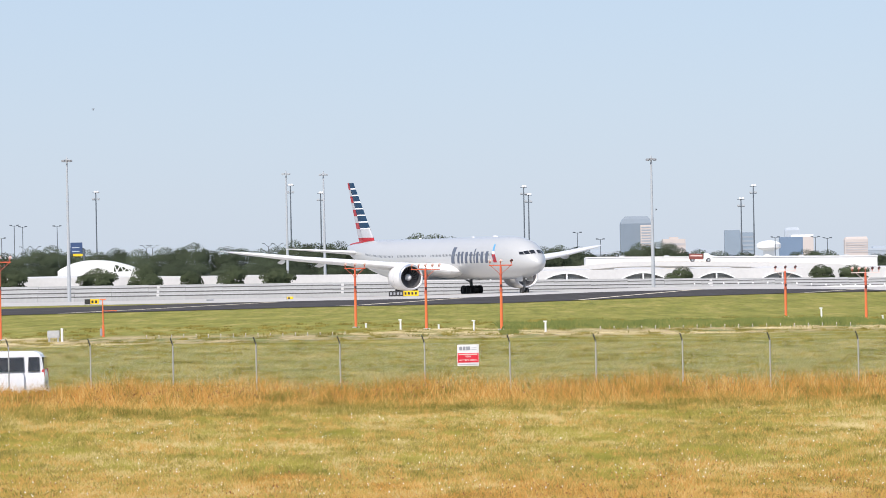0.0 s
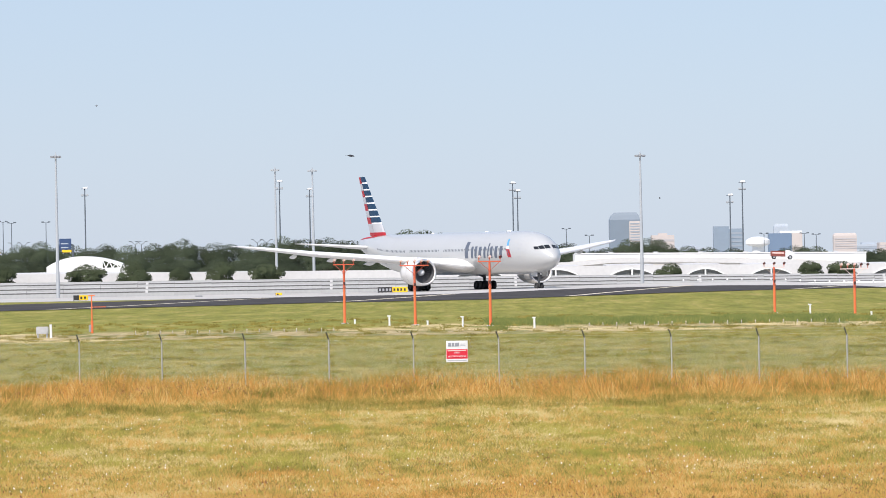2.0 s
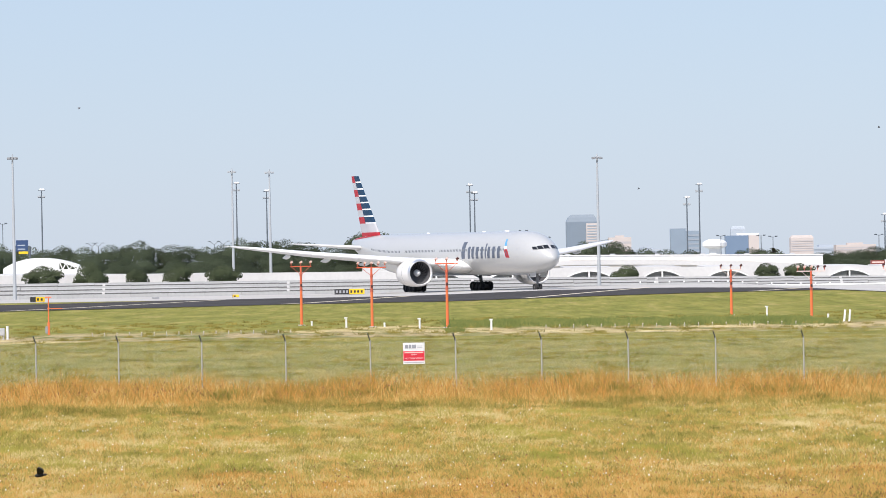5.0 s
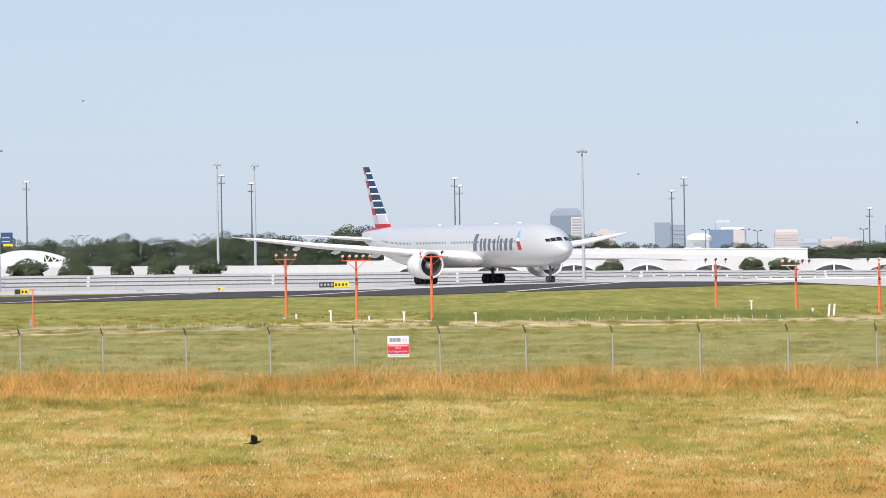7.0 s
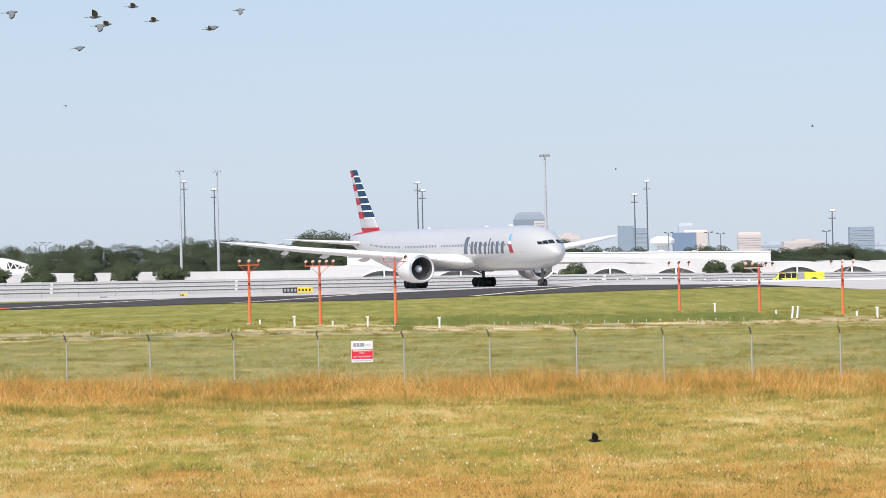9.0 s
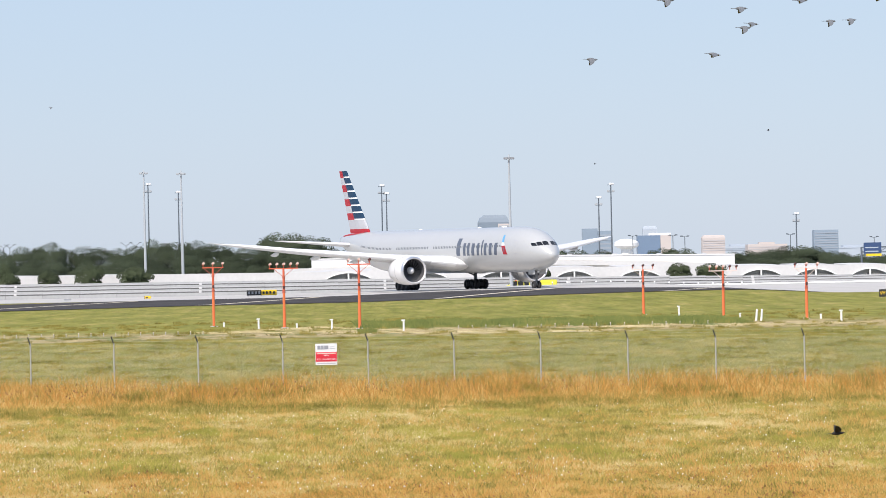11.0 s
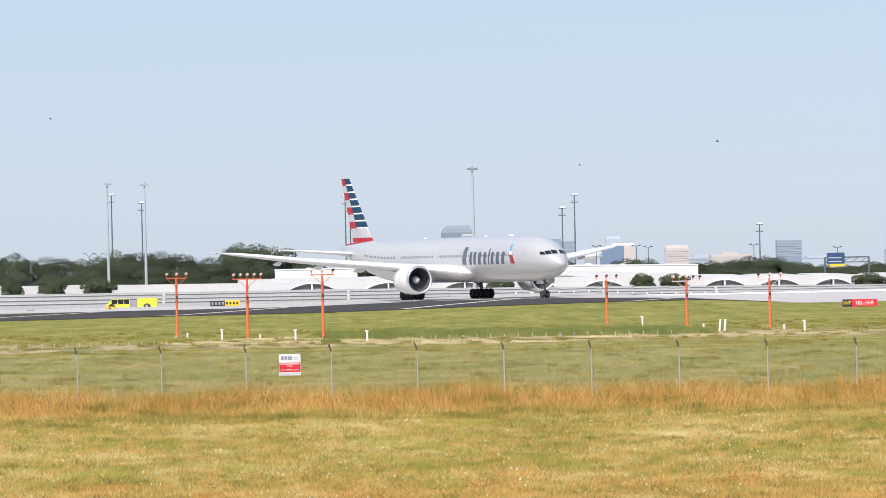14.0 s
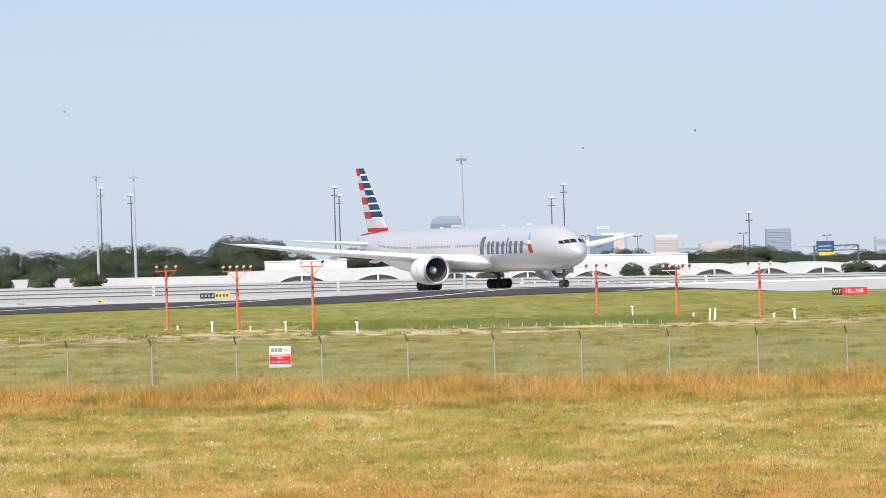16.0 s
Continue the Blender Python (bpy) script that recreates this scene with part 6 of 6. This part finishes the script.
def build_box_truck():
    """Red and white delivery truck on the upper road; front to +x."""
    v = thing("delivery_truck", pose(48, 955, 0), "red and white delivery truck on the upper road", "truck")
    part("box_body", boxbm(-2.2, 0.4, -1.1, 1.1, 0.5, 1.55, bevel=0.06), DULL_RED, v, "dull red box with a pale band")
    for sy in (-1, 1):
        part("pale_band", boxbm(-2.0, 0.2, sy * 1.11 - 0.012, sy * 1.11 + 0.012, 1.05, 1.3), LAMP_PALE, v)
        for x in (-1.6, 1.4):
            vehicle_wheel(v, x, sy * 0.9, 0.4, 0.28)
    cab = part("cab", side_profile(bmesh.new(), [(0.5, 0.5), (0.5, 1.7), (1.3, 1.7), (1.8, 1.2), (2.2, 1.1), (2.2, 0.5)], 1.0, 0.08), CAR_WHITE, v, "white cab")
    part("windscreen", boxbm(1.42, 1.6, -0.85, 0.85, 1.25, 1.55), GLASS_DARK, cab)
    return v


van = build_van()
service_truck = build_service_truck()
box_truck = build_box_truck()


# ---- birds ----
def build_bird(label, span, material, group=""):
    """Bird heading +x: tapered body with tail and bill, two wings hinged at the shoulders."""
    k = span / 0.6
    b = thing("bird", pose(0, 0, 0), label, "bird", group)
    prof = [(0.20, 0.004), (0.165, 0.012), (0.15, 0.03), (0.12, 0.036), (0.09, 0.034), (0.04, 0.055), (-0.04, 0.06), (-0.11, 0.04), (-0.15, 0.022)]
    rings = [[(x * k, r * k * math.cos(2 * math.pi * i / 12), r * k * math.sin(2 * math.pi * i / 12) * (0.9)) for i in range(12)] for x, r in prof]
    part("body", loft(bmesh.new(), rings), material, b, smooth=True)
    bm = bmesh.new()
    loft(bm, [[(-0.13 * k, -0.02 * k, -0.006 * k), (-0.13 * k, 0.02 * k, -0.006 * k), (-0.13 * k, 0.02 * k, 0.008 * k), (-0.13 * k, -0.02 * k, 0.008 * k)],
              [(-0.30 * k, -0.05 * k, -0.004 * k), (-0.30 * k, 0.05 * k, -0.004 * k), (-0.30 * k, 0.05 * k, 0.004 * k), (-0.30 * k, -0.05 * k, 0.004 * k)]])
    part("tail", bm, material, b)
    wings = []
    for s in (-1, 1):
        rings = []
        for y, x0, x1, t in ((0.0, 0.075, -0.07, 0.012), (0.10, 0.10, -0.075, 0.010), (0.20, 0.075, -0.07, 0.007), (0.27, 0.02, -0.06, 0.005), (0.30, -0.035, -0.06, 0.002)):
            rings.append([(x0 * k, s * y * k, 0), ((x0 * 0.5 + x1 * 0.5) * k, s * y * k, t * k), (x1 * k, s * y * k, 0), ((x0 * 0.5 + x1 * 0.5) * k, s * y * k, -t * k)])
        w = part("wing", loft(bmesh.new(), rings), material, b)
        w.location = (0, s * 0.035 * k, 0.02 * k)
        wings.append((w, s))
    return b, wings, k


BIRDS = []      # bird, wings, scale, path rows (t, x, y, z), beats per second, phase
b = build_bird("black bird flying over the airfield", 0.62, FEATHER, "")
BIRDS.append((*b, [(0, -26.6, 260.0, 6.67), (0.5, -20.23, 260.0, 7.82), (1, -13.86, 260.0, 8.97), (1.5, -8.44, 260.0, 9.7), (2, -4.04, 260.0, 10.18), (2.5, -0.33, 260.0, 9.7), (3, 3.24, 260.0, 8.52), (3.5, 6.89, 260.0, 6.13), (3.7, 8.71, 260.0, 5.2), (4.3, 13.98, 260.0, 4.19), (5.2, 21.3, 260.0, 5.3), (16, 109.14, 260.0, 18.62)], 3.1, 0))
b = build_bird("black bird skimming low over the dry meadow", 0.5, FEATHER, "")
BIRDS.append((*b, [(0, -20.06, 110.0, 1.5), (4.7, -8.35, 110.0, 0.25), (6.8, -3.12, 110.0, 0.97), (7, -2.64, 110.0, 0.75), (7.2, -2.2, 110.0, 0.8), (7.6, -0.27, 110.0, 0.35), (8, 1.83, 110.0, 0.38), (8.4, 3.63, 110.0, 0.72), (8.6, 4.26, 110.0, 0.84), (8.8, 4.86, 110.0, 0.89), (9, 5.49, 110.0, 0.74), (9.2, 6.10, 110.0, 0.70), (16, 26.82, 110.0, 2.0)], 5.0, 1))
b = build_bird("grey pigeon-like bird in a loose flock", 0.56, FEATHER_GREY, "flock of grey birds")
BIRDS.append((*b, [(0, -97.71, 135.0, 10.66), (8.0, -18.41, 135.0, 11.36), (8.8, -10.48, 135.0, 11.43), (9.0, -8.48, 135.0, 11.52), (9.2, -6.43, 135.0, 11.68), (11.3, 12.43, 135.0, 11.5), (16, 54.64, 135.0, 11.1)], 4.0, 0))
b = build_bird("grey pigeon-like bird in a loose flock", 0.56, FEATHER_GREY, "flock of grey birds")
BIRDS.append((*b, [(0, -106.74, 139.0, 10.73), (8.0, -17.74, 139.0, 11.23), (8.8, -8.84, 139.0, 11.28), (9.0, -6.46, 139.0, 11.55), (9.2, -4.48, 139.0, 11.62), (11.3, 14.95, 139.0, 11.44), (16, 58.44, 139.0, 11.04)], 4.23, 1))
b = build_bird("grey pigeon-like bird in a loose flock", 0.56, FEATHER_GREY, "flock of grey birds")
BIRDS.append((*b, [(0, -111.03, 143.0, 9.01), (8.0, -17.93, 143.0, 11.41), (8.8, -8.62, 143.0, 11.65), (9.0, -6.51, 143.0, 11.49), (9.2, -4.25, 143.0, 11.5), (11.3, 14.29, 143.0, 10.04), (11.5, 16.06, 143.0, 9.79), (16, 55.89, 143.0, 4.16)], 4.46, 0))
b = build_bird("grey pigeon-like bird in a loose flock", 0.56, FEATHER_GREY, "flock of grey birds")
BIRDS.append((*b, [(0, -114.29, 147.0, 8.2), (8.0, -18.59, 147.0, 11.6), (8.8, -9.02, 147.0, 11.94), (9.0, -6.51, 147.0, 11.71), (9.2, -4.14, 147.0, 11.97), (11.3, 15.9, 147.0, 11.2), (11.5, 17.95, 147.0, 11.15), (16, 64.08, 147.0, 10.03)], 4.69, 1))
b = build_bird("grey pigeon-like bird in a loose flock", 0.56, FEATHER_GREY, "flock of grey birds")
BIRDS.append((*b, [(0, -117.01, 151.0, 10.21), (8.0, -19.61, 151.0, 11.21), (8.8, -9.87, 151.0, 11.31), (9.0, -7.49, 151.0, 11.23), (9.2, -5.12, 151.0, 11.52), (11.3, 11.37, 151.0, 10.42), (11.5, 13.39, 151.0, 10.3), (11.7, 15.52, 151.0, 10.22), (16, 61.32, 151.0, 8.5)], 4.92, 0))
b = build_bird("grey pigeon-like bird in a loose flock", 0.56, FEATHER_GREY, "flock of grey birds")
BIRDS.append((*b, [(0, -121.61, 155.0, 9.87), (8.0, -18.91, 155.0, 12.47), (8.8, -8.64, 155.0, 12.73), (9.0, -6.04, 155.0, 12.62), (9.2, -3.43, 155.0, 12.62), (11.3, 18.25, 155.0, 12.42), (16, 66.77, 155.0, 11.97)], 5.15, 1))
b = build_bird("grey pigeon-like bird in a loose flock", 0.56, FEATHER_GREY, "flock of grey birds")
BIRDS.append((*b, [(0, -134.93, 159.0, 9.86), (8.0, -18.53, 159.0, 12.13), (8.6, -9.8, 159.0, 12.3), (8.8, -7.57, 159.0, 12.52), (9.0, -5.56, 159.0, 12.37), (9.2, -3.4, 159.0, 12.51), (11.3, 17.41, 159.0, 11.65), (11.5, 19.59, 159.0, 11.4), (16, 68.64, 159.0, 5.77)], 5.38, 0))
b = build_bird("grey pigeon-like bird in a loose flock", 0.56, FEATHER_GREY, "flock of grey birds")
BIRDS.append((*b, [(0, -111.85, 163.0, 11.8), (8.0, -14.85, 163.0, 12.2), (8.4, -10.0, 163.0, 12.22), (8.6, -7.85, 163.0, 12.34), (8.8, -5.65, 163.0, 12.49), (9.0, -3.78, 163.0, 12.32), (9.2, -2.1, 163.0, 12.35), (11.3, 20.71, 163.0, 12.13), (16, 71.76, 163.0, 11.64)], 5.61, 1))
b = build_bird("grey pigeon-like bird in a loose flock", 0.56, FEATHER_GREY, "flock of grey birds")
BIRDS.append((*b, [(0, -116.07, 167.0, 9.85), (8.0, -14.67, 167.0, 11.85), (8.4, -9.6, 167.0, 11.95), (8.6, -7.68, 167.0, 12.24), (8.8, -5.96, 167.0, 12.63), (9.0, -3.99, 167.0, 12.44), (9.2, -1.78, 167.0, 12.56), (11.3, 21.59, 167.0, 12.34), (16, 73.89, 167.0, 11.85)], 5.84, 0))
b = build_bird("grey pigeon-like bird in a loose flock", 0.56, FEATHER_GREY, "flock of grey birds")
BIRDS.append((*b, [(0, -117.78, 171.0, 12.2), (8.0, -15.38, 171.0, 12.6), (8.4, -10.26, 171.0, 12.62), (8.6, -7.85, 171.0, 12.93), (8.8, -5.37, 171.0, 13.34), (9.0, -3.07, 171.0, 13.25), (9.2, -0.84, 171.0, 13.45), (11.3, 23.1, 171.0, 13.23), (16, 76.68, 171.0, 12.74)], 6.07, 1))
b = build_bird("tiny dark bird far off in the sky", 1.0, FEATHER_GREY, "")
BIRDS.append((*b, [(0, -68.18, 1000.0, 36.62), (1.5, -66.12, 1000.0, 36.56), (3.5, -62.96, 1000.0, 36.37), (7, -56.59, 1000.0, 36.13), (9, -52.59, 1000.0, 36.4), (12.5, -45.06, 1000.0, 36.37), (14.5, -40.04, 1000.0, 36.16), (16, -36.34, 1000.0, 36.21)], 1.0, 0))
b = build_bird("tiny dark bird far off in the sky", 1.0, FEATHER_GREY, "")
BIRDS.append((*b, [(0, 100.36, 1000.0, 30.07), (7, 95.6, 1000.0, 29.37), (9, 94.24, 1000.0, 29.17), (12.5, 91.2, 1000.0, 28.86), (14.5, 89.23, 1000.0, 28.92), (16, 87.57, 1000.0, 28.91)], 1.0, 1))
b = build_bird("tiny pale bird far off in the sky", 0.8, FEATHER_GREY, "")
BIRDS.append((*b, [(0, 42.14, 1000.0, 14.64), (7, 52.37, 1000.0, 19.91), (12.5, 60.41, 1000.0, 24.05), (14.5, 63.25, 1000.0, 25.12), (16, 65.39, 1000.0, 26.07)], 1.0, 1))


# ---- what moves ----
def motions():
    # the airliner rolls straight along the taxiway: seconds, metres run, rise
    head = radians(24.4)
    runs = [(0, 0.0, 0.0), (2, 8.9, 0.12), (4.5, 20.55, 0.22), (7, 32.2, 0.38), (9, 41.4, 0.46), (11.5, 52.95, 0.53), (13, 59.7, 0.56), (14.5, 66.45, 0.59), (16, 72.85, 0.62)]
    rows = []
    for t, s, z in runs:
        # the heading eases a little as it rolls; the turn is about the wing
        h = head - radians(float(np.interp(t, [0, 4, 7, 16], [0.5, 0.6, 0.9, 1.15])))
        x = 14.6 + (s - 27) * math.sin(head) + 27 * math.sin(h)
        y = 749.3 - (s - 27) * math.cos(head) - 27 * math.cos(h)
        rows.append((t, pose(x, y, z, 0, 0, math.degrees(h) - 90)))
    walk(airliner, rows)
    walk(RUDDER, [(t, HINGE @ pose(0, 0, 0, 0, 0, a)) for t, a in [(0, -8), (0.5, -14), (1.0, -14), (1.5, -12), (2.5, -4), (3.5, 0), (4.5, 0), (5.8, -4), (7.0, -10), (7.5, -8), (8.5, -11), (9.0, -5), (10.5, 0), (16, 0)]])
    for tyre, x, y, r in WHEELS:
        steps = [(i * 0.25, np.interp(i * 0.25, [a for a, _b, _c in runs], [b for _a, b, _c in runs])) for i in range(65)]
        walk(tyre, [(t, pose(x, y, r, 0, math.degrees(s / r), 0)) for t, s in steps])
    for (eng, fan), side in zip(ENGINES, (-1, 1)):
        walk(fan, [(i * 0.1, pose(-25.6, side * 9.6, 2.86, 71.0 * i, 0, 0)) for i in range(161)])
    walk(van, [(0, pose(-19.75, 187, -0.10)), (0.2, pose(-22.3, 187, -0.10)), (16, pose(-220, 187, -0.10))])
    walk(service_truck, [(0, pose(244.48, 834, ground_z(244.5, 834) + 0.02)), (9, pose(71.53, 834, ground_z(71.5, 834) + 0.02)), (12.5, pose(4.27, 834, ground_z(4.3, 834) + 0.02)), (14, pose(-26.01, 834, ground_z(-26.0, 834) + 0.02)), (14.5, pose(-36.21, 834, ground_z(-36.2, 834) + 0.02)), (16, pose(-66.57, 834, ground_z(-66.6, 834) + 0.02))])
    walk(box_truck, [(0, pose(48.41, 955, deck_top(48.41) + 0.01, 0, 1.9)), (2.5, pose(70.0, 955, deck_top(70.0) + 0.01, 0, 2.2)), (3.7, pose(80.38, 955, deck_top(80.38) + 0.01, 0, 3.8)), (4.3, pose(86.43, 955, deck_top(86.43) + 0.02, 0, 3.6)), (5.2, pose(94.39, 955, 1.92, 0, 0)), (16, pose(189.88, 955, 1.91))])
    for bird, wings, k, path, beats, phase in BIRDS:
        rows = []
        for (t0, *a), (t1, *b) in zip(path, path[1:] + [path[-1]]):
            if t1 > t0:
                d = Vector(b) - Vector(a)
                turn = math.degrees(math.atan2(d.y, d.x))
                lift = max(-25, min(25, math.degrees(math.atan2(d.z, max(d.xy.length, 0.1)))))
            rows.append((t0, pose(*a, 0, -lift, turn)))
        walk(bird, rows)
        n = int(16 * beats * 2)
        for w, s in wings:
            beat = []
            for i in range(n + 1):
                t = i * 16 / n
                if beat and frame(t) <= frame(beat[-1][0]):
                    continue
                a = (38 if (i + phase) % 2 else -42)
                beat.append((t, pose(0, s * 0.035 * k, 0.02 * k, s * a, 0, 0)))
            walk(w, beat)


motions()
